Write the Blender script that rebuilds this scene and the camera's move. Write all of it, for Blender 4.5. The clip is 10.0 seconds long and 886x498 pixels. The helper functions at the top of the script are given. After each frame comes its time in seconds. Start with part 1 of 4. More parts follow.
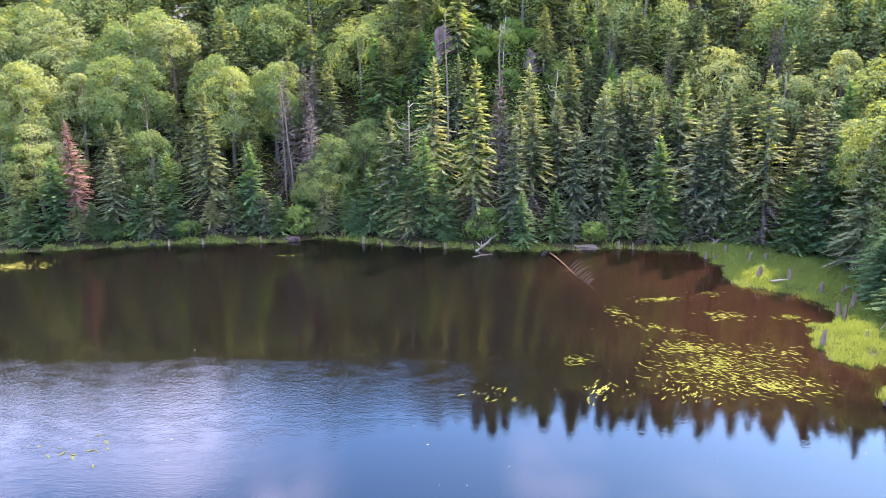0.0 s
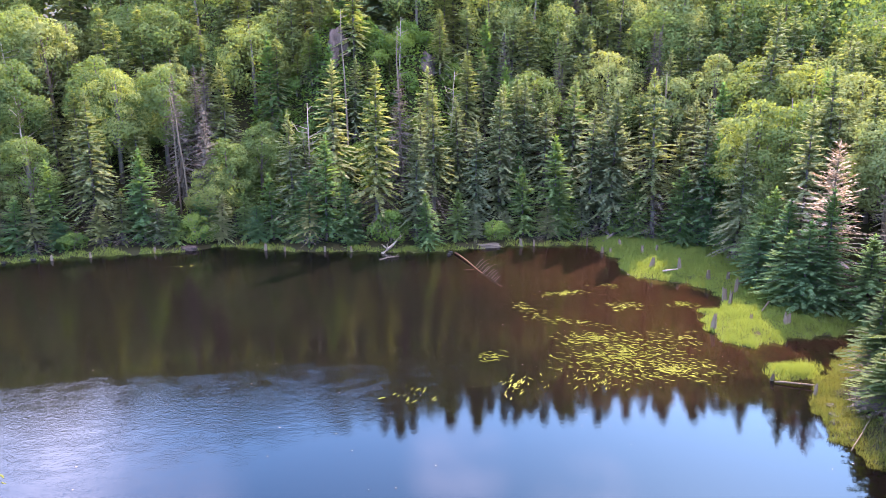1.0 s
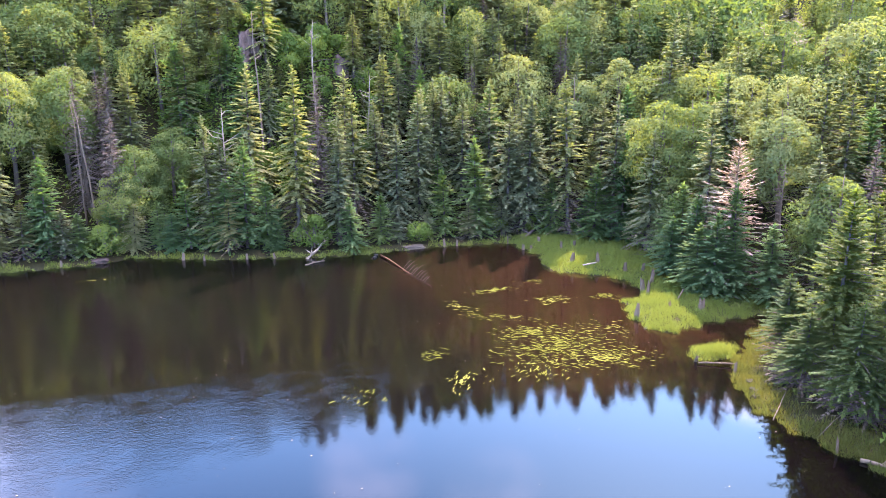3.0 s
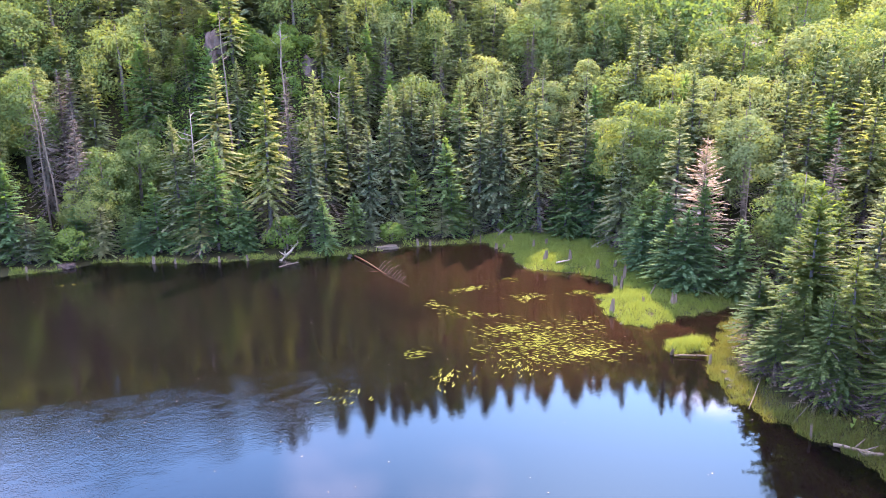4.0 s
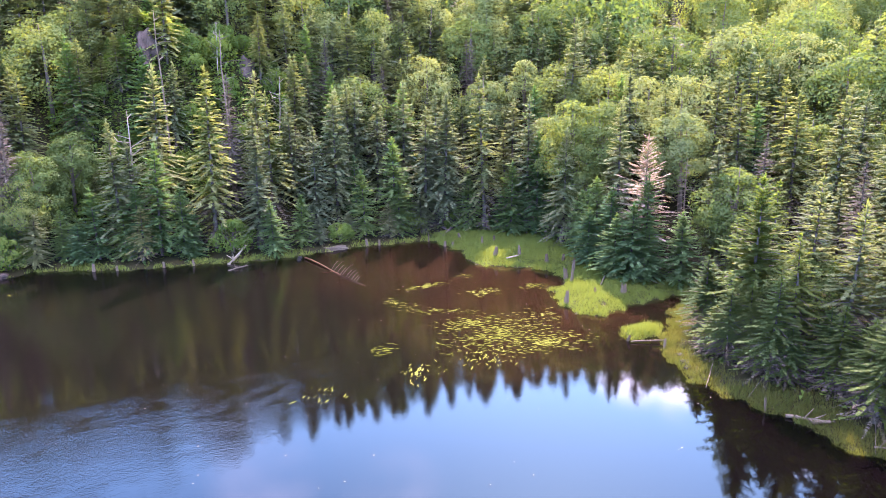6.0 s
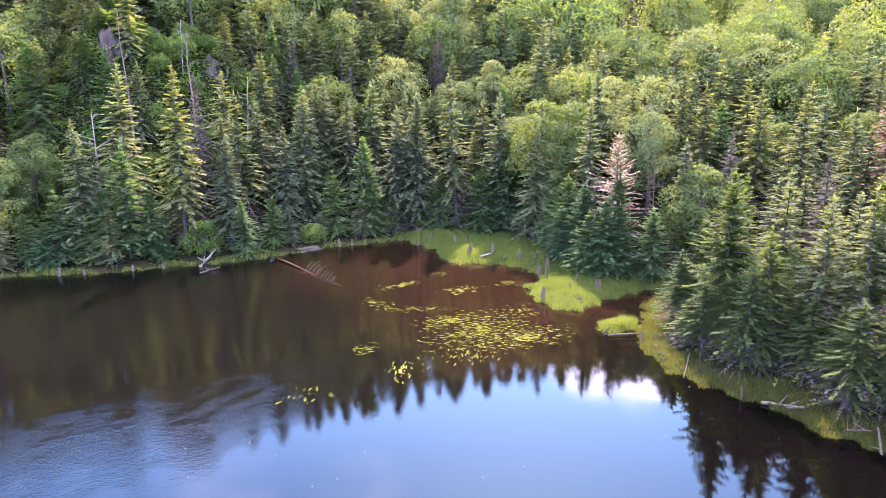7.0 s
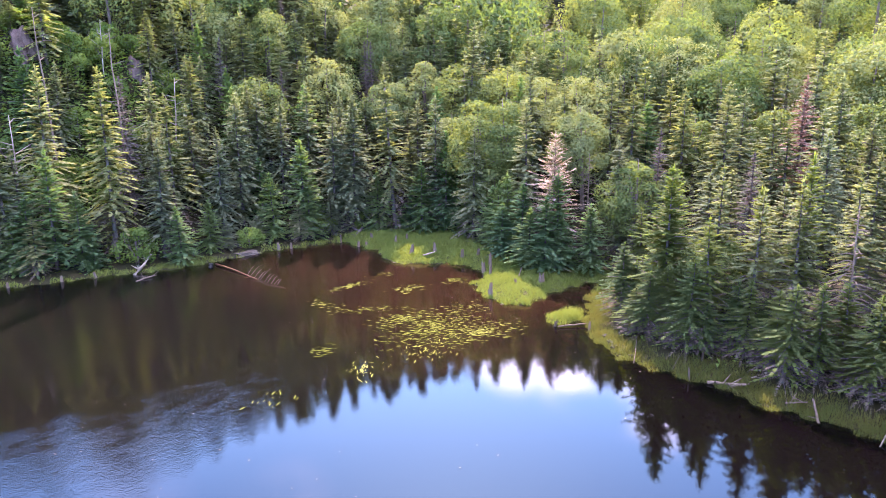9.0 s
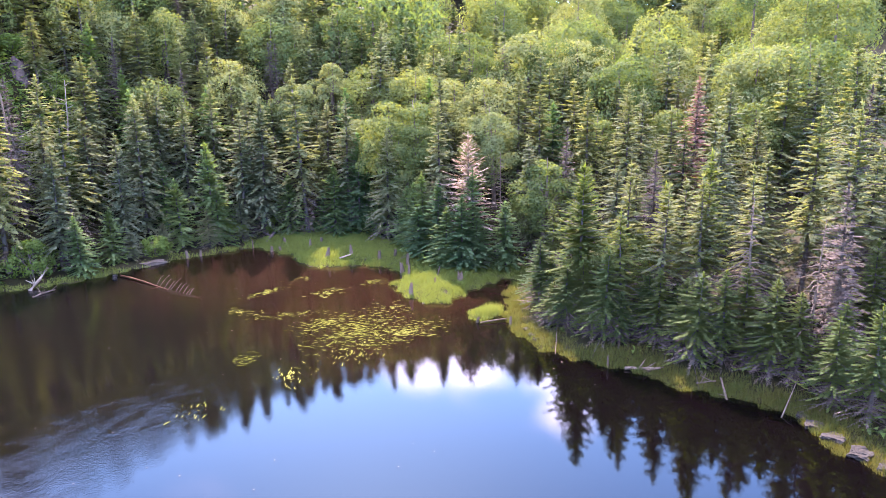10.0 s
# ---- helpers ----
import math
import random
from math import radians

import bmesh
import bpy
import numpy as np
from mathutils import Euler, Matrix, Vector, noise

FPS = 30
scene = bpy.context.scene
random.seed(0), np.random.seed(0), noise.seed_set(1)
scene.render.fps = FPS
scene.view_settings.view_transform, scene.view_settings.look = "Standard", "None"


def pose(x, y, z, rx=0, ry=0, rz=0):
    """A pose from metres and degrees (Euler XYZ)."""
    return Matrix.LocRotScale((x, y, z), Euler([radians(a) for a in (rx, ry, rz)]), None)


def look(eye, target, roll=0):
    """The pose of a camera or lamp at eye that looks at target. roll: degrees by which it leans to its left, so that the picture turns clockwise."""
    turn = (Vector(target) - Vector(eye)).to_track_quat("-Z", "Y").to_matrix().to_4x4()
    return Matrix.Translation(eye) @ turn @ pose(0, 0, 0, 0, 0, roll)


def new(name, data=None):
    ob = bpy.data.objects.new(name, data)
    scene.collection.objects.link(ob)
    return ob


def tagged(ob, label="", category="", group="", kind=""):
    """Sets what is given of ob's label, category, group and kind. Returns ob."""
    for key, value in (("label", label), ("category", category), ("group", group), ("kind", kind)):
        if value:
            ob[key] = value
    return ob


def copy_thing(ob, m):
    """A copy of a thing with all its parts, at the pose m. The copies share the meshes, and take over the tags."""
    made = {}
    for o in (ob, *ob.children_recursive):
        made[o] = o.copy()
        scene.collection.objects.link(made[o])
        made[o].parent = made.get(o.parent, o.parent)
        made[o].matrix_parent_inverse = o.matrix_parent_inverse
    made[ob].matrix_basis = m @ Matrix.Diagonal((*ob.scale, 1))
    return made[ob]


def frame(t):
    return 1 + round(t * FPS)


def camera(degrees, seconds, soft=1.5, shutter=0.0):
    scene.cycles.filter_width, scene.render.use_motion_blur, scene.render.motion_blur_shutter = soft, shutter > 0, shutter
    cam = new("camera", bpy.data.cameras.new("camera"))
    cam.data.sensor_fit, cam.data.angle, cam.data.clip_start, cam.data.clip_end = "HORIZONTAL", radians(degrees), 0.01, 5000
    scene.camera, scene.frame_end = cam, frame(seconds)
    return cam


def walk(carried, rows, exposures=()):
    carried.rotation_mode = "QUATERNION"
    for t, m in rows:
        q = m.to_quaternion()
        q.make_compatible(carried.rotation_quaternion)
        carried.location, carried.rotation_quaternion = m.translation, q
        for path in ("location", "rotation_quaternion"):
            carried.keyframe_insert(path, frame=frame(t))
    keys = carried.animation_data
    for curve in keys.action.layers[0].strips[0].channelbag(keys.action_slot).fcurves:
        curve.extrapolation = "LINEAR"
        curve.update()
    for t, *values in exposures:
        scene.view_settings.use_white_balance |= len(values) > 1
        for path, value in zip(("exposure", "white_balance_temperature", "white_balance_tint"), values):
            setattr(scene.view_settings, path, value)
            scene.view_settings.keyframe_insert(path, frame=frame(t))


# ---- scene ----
cam = camera(65.1, 10.0, soft=0.9)
METRES, EYE, TILT, LEAN, TURN = 7.5, 10.32, -13.82, 0.43, 0.0
ROWS = [
    (0.0, 0.0, 0.0, 0.0, 0.0, 0.0, -0.0),
    (0.5, -0.0362, -0.0019, -0.0008, -4.66, 0.04, 1.17),
    (1.0, -0.0842, -0.0067, 0.0037, -8.59, -0.02, 2.19),
    (1.5, -0.1361, -0.011, 0.0062, -11.46, -0.09, 2.94),
    (2.0, -0.1837, -0.0152, 0.006, -13.46, -0.14, 3.47),
    (2.5, -0.2313, -0.019, 0.0066, -15.08, -0.19, 3.88),
    (4.0, -0.3842, -0.0232, 0.0117, -19.81, -0.51, 5.05),
    (4.5, -0.4317, -0.0213, 0.0097, -21.3, -0.61, 5.42),
    (5.0, -0.4873, -0.016, 0.0098, -23.02, -0.75, 5.84),
    (5.5, -0.5402, -0.0095, 0.0081, -24.46, -0.86, 6.2),
    (7.0, -0.6945, 0.0232, 0.0037, -29.18, -1.32, 7.29),
    (7.5, -0.7444, 0.0365, 0.0051, -30.76, -1.49, 7.64),
    (8.0, -0.7948, 0.0489, 0.0074, -32.31, -1.71, 8.0),
    (8.5, -0.8413, 0.062, 0.0116, -33.93, -1.92, 8.37),
    (9.0, -0.8852, 0.0761, 0.0192, -35.99, -2.19, 8.81),
    (9.5, -0.9272, 0.0935, 0.026, -39.67, -2.7, 9.59),
    (10.0, -0.9777, 0.114, 0.0338, -44.06, -3.46, 10.45),
]
walk(cam, [(t, pose(0, 0, EYE, TILT, LEAN, TURN) @ pose(METRES * x, METRES * y, METRES * z, 90 + pitch, roll, yaw)) for t, x, y, z, yaw, pitch, roll in ROWS],
     exposures=((0.0, 3.93, 6100, 43), (5.0, 4.05, 6100, 48), (10.0, 3.9, 5950, 55)))

# ---- light and sky ----
SUN_AZ, SUN_EL = 37.0, 44.5      # degrees: to the right of +y, and above the horizon
sun_way = Vector((math.sin(radians(SUN_AZ)) * math.cos(radians(SUN_EL)), math.cos(radians(SUN_AZ)) * math.cos(radians(SUN_EL)), math.sin(radians(SUN_EL))))
sun_data = bpy.data.lights.new("sun", "SUN")
sun_data.energy, sun_data.angle, sun_data.color = 2.9, radians(0.5), (1.0, 0.89, 0.62)
sun = new("sun", sun_data)
sun.matrix_world = look(sun_way * 200, (0, 0, 0))


def heading(az, el):
    a, e = radians(az), radians(el)
    return (math.sin(a) * math.cos(e), math.cos(a) * math.cos(e), math.sin(e))


def make_world():
    w = bpy.data.worlds.new("sky")
    scene.world = w
    w.use_nodes = True
    nt = w.node_tree
    nt.nodes.clear()
    N, L = nt.nodes.new, nt.links.new
    sky = N("ShaderNodeTexSky")
    sky.sky_type, sky.sun_disc = "NISHITA", False
    sky.sun_elevation, sky.sun_rotation = radians(SUN_EL), radians(SUN_AZ)
    sky.altitude, sky.air_density, sky.dust_density, sky.ozone_density = 1500, 1.0, 1.1, 3.0
    co = N("ShaderNodeTexCoord")
    stretch = N("ShaderNodeMapping")
    stretch.inputs["Scale"].default_value = (1.0, 1.0, 2.2)
    L(co.outputs["Generated"], stretch.inputs["Vector"])
    puff = N("ShaderNodeTexNoise")
    puff.inputs["Scale"].default_value, puff.inputs["Detail"].default_value, puff.inputs["Roughness"].default_value = 5.0, 7.0, 0.55
    L(stretch.outputs["Vector"], puff.inputs["Vector"])
    total = None
    # fair-weather clouds: heading, height, spread in degrees, thickness
    for az, el, spread, thick in ((43, 20.5, 5.5, 1.0), (49, 21.5, 6, 1.0), (55, 24, 5.5, 1.0), (-29, 33, 18, 0.42), (22, 34, 5, 0.2), (10, 31, 5, 0.15), (150, 40, 25, 0.8), (-100, 35, 22, 0.8)):
        dot = N("ShaderNodeVectorMath")
        dot.operation = "DOT_PRODUCT"
        dot.inputs[1].default_value = heading(az, el)
        L(co.outputs["Generated"], dot.inputs[0])
        m = N("ShaderNodeMapRange")
        m.interpolation_type = "SMOOTHSTEP"
        m.inputs["From Min"].default_value, m.inputs["From Max"].default_value = math.cos(radians(spread)), math.cos(radians(spread * 0.25))
        m.inputs["To Max"].default_value = thick
        L(dot.outputs["Value"], m.inputs["Value"])
        if total is None:
            total = m.outputs[0]
        else:
            add = N("ShaderNodeMath")
            add.operation = "MAXIMUM"
            L(total, add.inputs[0]), L(m.outputs[0], add.inputs[1])
            total = add.outputs[0]
    # broken cloud added overhead, out of view, to fill the trees' shaded sides
    height = N("ShaderNodeSeparateXYZ")
    L(co.outputs["Generated"], height.inputs[0])
    above = N("ShaderNodeMapRange")
    above.interpolation_type = "SMOOTHSTEP"
    above.inputs["From Min"].default_value, above.inputs["From Max"].default_value, above.inputs["To Max"].default_value = 0.56, 0.72, 0.48
    L(height.outputs["Z"], above.inputs["Value"])
    add = N("ShaderNodeMath")
    add.operation = "MAXIMUM"
    L(total, add.inputs[0]), L(above.outputs[0], add.inputs[1])
    total = add.outputs[0]
    edge = N("ShaderNodeMapRange")
    edge.interpolation_type = "SMOOTHSTEP"
    edge.inputs["From Min"].default_value, edge.inputs["From Max"].default_value = 0.36, 0.62
    L(puff.outputs["Fac"], edge.inputs["Value"])
    mul = N("ShaderNodeMath")
    mul.operation = "MULTIPLY"
    L(total, mul.inputs[0]), L(edge.outputs[0], mul.inputs[1])
    mix = N("ShaderNodeMix")
    mix.data_type = "RGBA"
    deep = N("ShaderNodeMix")
    deep.data_type, deep.blend_type = "RGBA", "MULTIPLY"
    deep.inputs[0].default_value, deep.inputs[7].default_value = 1.0, (0.72, 1.12, 1.04, 1)
    L(sky.outputs["Color"], deep.inputs[6])
    L(mul.outputs[0], mix.inputs[0]), L(deep.outputs[2], mix.inputs[6])
    mix.inputs[7].default_value = (12, 12.4, 13.2, 1)
    bg = N("ShaderNodeBackground")
    bg.inputs["Strength"].default_value = 0.127
    L(mix.outputs[2], bg.inputs["Color"])
    L(bg.outputs[0], N("ShaderNodeOutputWorld").inputs["Surface"])


make_world()


# ---- materials ----
def material(name):
    m = bpy.data.materials.new(name)
    m.use_nodes = True
    m.node_tree.nodes.clear()
    return m, m.node_tree.nodes.new, m.node_tree.links.new


def ramp_of(N, stops):
    r = N("ShaderNodeValToRGB")
    els = r.color_ramp.elements
    while len(els) < len(stops):
        els.new(0.5)
    for e, (p, c) in zip(els, stops):
        e.position, e.color = p, (*c, 1)
    return r


def foliage(name, dark, mid, light, glow, through_share=0.4, gloss=0.02, rough=0.6):
    """Leaves or needles: colour varies by tree, by twig and by a slow drift over the crown; light passes through."""
    m, N, L = material(name)
    obj, geo = N("ShaderNodeObjectInfo"), N("ShaderNodeNewGeometry")
    co = N("ShaderNodeTexCoord")
    drift = N("ShaderNodeTexNoise")
    drift.inputs["Scale"].default_value, drift.inputs["Detail"].default_value = 0.9, 3.0
    L(co.outputs["Object"], drift.inputs["Vector"])
    a = N("ShaderNodeMath")
    a.operation, a.inputs[1].default_value = "MULTIPLY", 0.15
    L(geo.outputs["Random Per Island"], a.inputs[0])
    b = N("ShaderNodeMath")
    b.operation, b.inputs[1].default_value = "MULTIPLY_ADD", 0.5
    L(obj.outputs["Random"], b.inputs[0]), L(a.outputs[0], b.inputs[2])
    c = N("ShaderNodeMath")
    c.operation, c.inputs[1].default_value = "MULTIPLY_ADD", 0.4
    L(drift.outputs["Fac"], c.inputs[0]), L(b.outputs[0], c.inputs[2])
    r = ramp_of(N, ((0.15, dark), (0.55, mid), (0.95, light)))
    L(c.outputs[0], r.inputs["Fac"])
    g = N("ShaderNodeMix")
    g.data_type, g.blend_type = "RGBA", "MULTIPLY"
    g.inputs[0].default_value = 1.0
    L(r.outputs["Color"], g.inputs[6])
    g.inputs[7].default_value = (*glow, 1)
    d, t, s = N("ShaderNodeBsdfDiffuse"), N("ShaderNodeBsdfTranslucent"), N("ShaderNodeBsdfGlossy")
    s.inputs["Roughness"].default_value = rough
    s.inputs["Color"].default_value = (0.8, 0.85, 0.9, 1)
    L(r.outputs["Color"], d.inputs["Color"]), L(g.outputs[2], t.inputs["Color"])
    m1, m2, out = N("ShaderNodeMixShader"), N("ShaderNodeMixShader"), N("ShaderNodeOutputMaterial")
    m1.inputs[0].default_value, m2.inputs[0].default_value = through_share, gloss
    L(d.outputs[0], m1.inputs[1]), L(t.outputs[0], m1.inputs[2])
    L(m1.outputs[0], m2.inputs[1]), L(s.outputs[0], m2.inputs[2]), L(m2.outputs[0], out.inputs["Surface"])
    return m


def rough_stuff(name, stops, scale, detail=6.0, bump=0.4, rough=0.9, fine=14.0, squash=(1, 1, 1)):
    """Bark, soil, stone: two scales of noise for colour and relief."""
    m, N, L = material(name)
    co, mp = N("ShaderNodeTexCoord"), N("ShaderNodeMapping")
    mp.inputs["Scale"].default_value = squash
    L(co.outputs["Object"], mp.inputs["Vector"])
    n1, n2 = N("ShaderNodeTexNoise"), N("ShaderNodeTexNoise")
    n1.inputs["Scale"].default_value, n1.inputs["Detail"].default_value = scale, detail
    n2.inputs["Scale"].default_value, n2.inputs["Detail"].default_value = scale * fine, 4.0
    L(mp.outputs[0], n1.inputs["Vector"]), L(mp.outputs[0], n2.inputs["Vector"])
    obj = N("ShaderNodeObjectInfo")
    mx = N("ShaderNodeMath")
    mx.operation, mx.inputs[1].default_value = "MULTIPLY_ADD", 0.45
    L(n2.outputs["Fac"], mx.inputs[0])
    half = N("ShaderNodeMath")
    half.operation, half.inputs[1].default_value = "MULTIPLY_ADD", 0.62
    sh = N("ShaderNodeMath")
    sh.operation, sh.inputs[1].default_value, sh.inputs[2].default_value = "MULTIPLY_ADD", 0.16, -0.1
    L(obj.outputs["Random"], sh.inputs[0])
    L(n1.outputs["Fac"], half.inputs[0]), L(sh.outputs[0], half.inputs[2]), L(half.outputs[0], mx.inputs[2])
    r = ramp_of(N, stops)
    L(mx.outputs[0], r.inputs["Fac"])
    p, out = N("ShaderNodeBsdfPrincipled"), N("ShaderNodeOutputMaterial")
    p.inputs["Roughness"].default_value, p.inputs["Specular IOR Level"].default_value = rough, 0.12
    L(r.outputs["Color"], p.inputs["Base Color"])
    bp = N("ShaderNodeBump")
    bp.inputs["Strength"].default_value, bp.inputs["Distance"].default_value = bump, 0.05
    L(mx.outputs[0], bp.inputs["Height"]), L(bp.outputs[0], p.inputs["Normal"])
    L(p.outputs[0], out.inputs["Surface"])
    return m


M_SPRUCE = foliage("spruce_needles", (0.074, 0.094, 0.058), (0.112, 0.13, 0.072), (0.16, 0.168, 0.078), (1.75, 1.75, 0.65), 0.44, 0.005, 0.5)
M_FIR = foliage("fir_needles", (0.04, 0.082, 0.042), (0.064, 0.108, 0.048), (0.108, 0.145, 0.052), (2.3, 2.3, 0.55), 0.43, 0.003, 0.5)
# two darker copies of the spruce needles: the near bank's shade put into colour
M_SHADED = foliage("shaded_spruce_needles", (0.028, 0.05, 0.021), (0.046, 0.07, 0.026), (0.085, 0.102, 0.032), (2.9, 2.9, 0.5), 0.47, 0.003, 0.5)
M_NEAR = foliage("near_spruce_needles", (0.044, 0.064, 0.025), (0.068, 0.09, 0.031), (0.112, 0.124, 0.037), (2.4, 2.4, 0.5), 0.48, 0.003, 0.5)
M_OLIVE = foliage("olive_needles", (0.084, 0.1, 0.052), (0.122, 0.136, 0.06), (0.165, 0.172, 0.066), (1.75, 1.75, 0.55), 0.44, 0.004, 0.5)
M_LEAF = foliage("broad_leaves", (0.036, 0.061, 0.02), (0.07, 0.093, 0.028), (0.12, 0.133, 0.038), (1.95, 1.9, 0.7), 0.38, 0.004, 0.45)
M_PALE_LEAF = foliage("pale_leaves", (0.075, 0.095, 0.036), (0.108, 0.124, 0.042), (0.15, 0.16, 0.052), (1.6, 1.6, 0.7), 0.36, 0.004, 0.45)
M_SHRUB = foliage("shrub_leaves", (0.04, 0.07, 0.02), (0.064, 0.1, 0.023), (0.098, 0.125, 0.028), (1.9, 1.9, 0.6), 0.42, 0.002)
M_DEAD = foliage("dead_twigs", (0.06, 0.047, 0.037), (0.09, 0.073, 0.059), (0.13, 0.109, 0.09), (1.0, 1.0, 1.0), 0.12, 0.004)
M_BRUSH = foliage("dead_lower_twigs", (0.05, 0.04, 0.03), (0.085, 0.069, 0.053), (0.14, 0.115, 0.09), (1.0, 1.0, 1.0), 0.12, 0.0)
M_TAN = foliage("tan_dead_needles", (0.15, 0.1, 0.06), (0.2, 0.148, 0.1), (0.26, 0.21, 0.155), (1.3, 1.05, 0.65), 0.25, 0.005)
M_RUST = foliage("rust_needles", (0.15, 0.08, 0.062), (0.2, 0.125, 0.095), (0.26, 0.185, 0.14), (1.4, 1.2, 0.9), 0.3, 0.01)
M_GRASS = foliage("marsh_grass_blades", (0.076, 0.106, 0.024), (0.104, 0.134, 0.028), (0.138, 0.158, 0.033), (1.25, 1.2, 0.55), 0.4, 0.003)
M_SEDGE = foliage("sedge_blades", (0.029, 0.055, 0.014), (0.045, 0.068, 0.017), (0.078, 0.07, 0.02), (1.5, 1.4, 0.7), 0.4, 0.002)
M_PAD = foliage("floating_leaves", (0.045, 0.05, 0.008), (0.07, 0.074, 0.013), (0.11, 0.11, 0.025), (1.2, 1.2, 0.6), 0.15, 0.0, 0.5)
M_BARK = rough_stuff("grey_brown_bark", ((0.2, (0.04, 0.03, 0.024)), (0.55, (0.09, 0.07, 0.056)), (0.9, (0.17, 0.14, 0.12))), 3.0, squash=(1, 1, 0.25))
M_SILVER = rough_stuff("weathered_wood", ((0.2, (0.045, 0.0317, 0.0217)), (0.5, (0.09, 0.0662, 0.0456)), (0.9, (0.165, 0.125, 0.0855))), 4.0, bump=0.7, squash=(2, 2, 0.3))
M_BLEACHED = rough_stuff("bleached_wood", ((0.2, (0.108, 0.0825, 0.0582)), (0.5, (0.196, 0.156, 0.116)), (0.9, (0.294, 0.243, 0.186))), 4.0, squash=(2, 2, 0.4))
M_WETLOG = rough_stuff("wet_log", ((0.2, (0.018, 0.007, 0.003)), (0.5, (0.045, 0.018, 0.006)), (0.9, (0.1, 0.045, 0.016))), 3.0, rough=0.8)
M_ROCK = rough_stuff("pale_rock", ((0.2, (0.0098, 0.00882, 0.00735)), (0.5, (0.0196, 0.0176, 0.0147)), (0.9, (0.0392, 0.0353, 0.0294))), 1.2, bump=0.8)
M_SLAB = rough_stuff("pale_slab", ((0.2, (0.03, 0.0232, 0.0167)), (0.5, (0.06, 0.0475, 0.0349)), (0.9, (0.108, 0.0864, 0.0651))), 1.6, bump=0.6)
M_CLIFF = rough_stuff("reddish_cliff_rock", ((0.25, (0.024, 0.015, 0.012)), (0.5, (0.055, 0.037, 0.03)), (0.85, (0.1, 0.072, 0.06))), 1.5, bump=1.0, squash=(1, 1, 0.45))
M_SOIL = rough_stuff("forest_floor", ((0.2, (0.00713, 0.00581, 0.00194)), (0.5, (0.0127, 0.0123, 0.00324)), (0.8, (0.0218, 0.0154, 0.00475)), (0.95, (0.0356, 0.0212, 0.00732))), 0.8, bump=0.8, fine=9.0)


def water_material():
    """Peat-brown pond: turbid body, mirror-like skin, wind ripples on the open part, calm in the lee of the far bank."""
    m, N, L = material("pond_water")
    co, sep = N("ShaderNodeTexCoord"), N("ShaderNodeSeparateXYZ")
    L(co.outputs["Object"], sep.inputs[0])

    def ranged(src, lo, hi, a=0.0, b=1.0):
        n = N("ShaderNodeMapRange")
        n.interpolation_type = "SMOOTHSTEP"
        for k, v in (("From Min", lo), ("From Max", hi), ("To Min", a), ("To Max", b)):
            n.inputs[k].default_value = v
        L(src, n.inputs["Value"])
        return n.outputs[0]

    def calc(op, x, y):
        n = N("ShaderNodeMath")
        n.operation = op
        for i, v in enumerate((x, y)):
            if isinstance(v, (int, float)):
                n.inputs[i].default_value = v
            else:
                L(v, n.inputs[i])
        return n.outputs[0]

    def noised(scale, detail, stretch):
        mp, n = N("ShaderNodeMapping"), N("ShaderNodeTexNoise")
        mp.inputs["Scale"].default_value = stretch
        n.inputs["Scale"].default_value, n.inputs["Detail"].default_value = scale, detail
        L(co.outputs["Object"], mp.inputs["Vector"]), L(mp.outputs[0], n.inputs["Vector"])
        return n.outputs["Fac"]

    broad = noised(0.16, 3.0, (1, 1, 1))
    # shallow, iron-stained mud by the marsh
    shallow = ranged(calc("ADD", sep.outputs[0], calc("MULTIPLY", broad, 9.0)), 7.0, 18.0)
    shallow = calc("MULTIPLY", shallow, ranged(calc("ADD", sep.outputs[1], calc("MULTIPLY", broad, 5.0)), 19.0, 25.0))
    mud = noised(1.3, 6.0, (1, 1, 1))
    deep = ramp_of(N, ((0.3, (0.0017, 0.0014, 0.0012)), (0.7, (0.0027, 0.0021, 0.0018))))
    red = ramp_of(N, ((0.3, (0.006, 0.0029, 0.0018)), (0.7, (0.0102, 0.0047, 0.0025))))
    L(mud, deep.inputs["Fac"]), L(mud, red.inputs["Fac"])
    mix = N("ShaderNodeMix")
    mix.data_type = "RGBA"
    L(shallow, mix.inputs[0]), L(deep.outputs[0], mix.inputs[6]), L(red.outputs[0], mix.inputs[7])
    # the near water's body colour goes nearly black, standing in for bank trees' shade
    shaded_near = N("ShaderNodeMix")
    shaded_near.data_type = "RGBA"
    shaded_near.inputs[6].default_value = (0.001, 0.0007, 0.0008, 1)
    L(ranged(calc("ADD", sep.outputs[1], calc("MULTIPLY", broad, 4.0)), 17.5, 25.0), shaded_near.inputs[0]), L(mix.outputs[2], shaded_near.inputs[7])
    # ripples
    drift = calc("MULTIPLY", noised(0.45, 3.0, (1, 1, 1)), 1.6)
    windy_y = ranged(calc("ADD", sep.outputs[1], drift), 26.5, 24.9)
    slant = calc("SUBTRACT", calc("ADD", sep.outputs[1], drift), calc("MULTIPLY", sep.outputs[0], 0.74))
    windy_x = ranged(slant, 19.0, 24.0)
    patch = ranged(noised(1.6, 4.0, (0.6, 1.2, 1)), 0.32, 0.66, 0.45, 1.0)
    windy = calc("MULTIPLY", calc("MULTIPLY", windy_y, windy_x), patch)
    small, long_ = noised(17.0, 3.0, (0.6, 1.0, 1)), noised(5.0, 2.0, (0.5, 1.0, 1))
    ruffled = ranged(sep.outputs[1], 25.0, 31.0, 0.012, 0.07)
    height = calc("ADD", small, calc("MULTIPLY", long_, 0.7))
    b = N("ShaderNodeBump")
    b.inputs["Distance"].default_value = 0.05
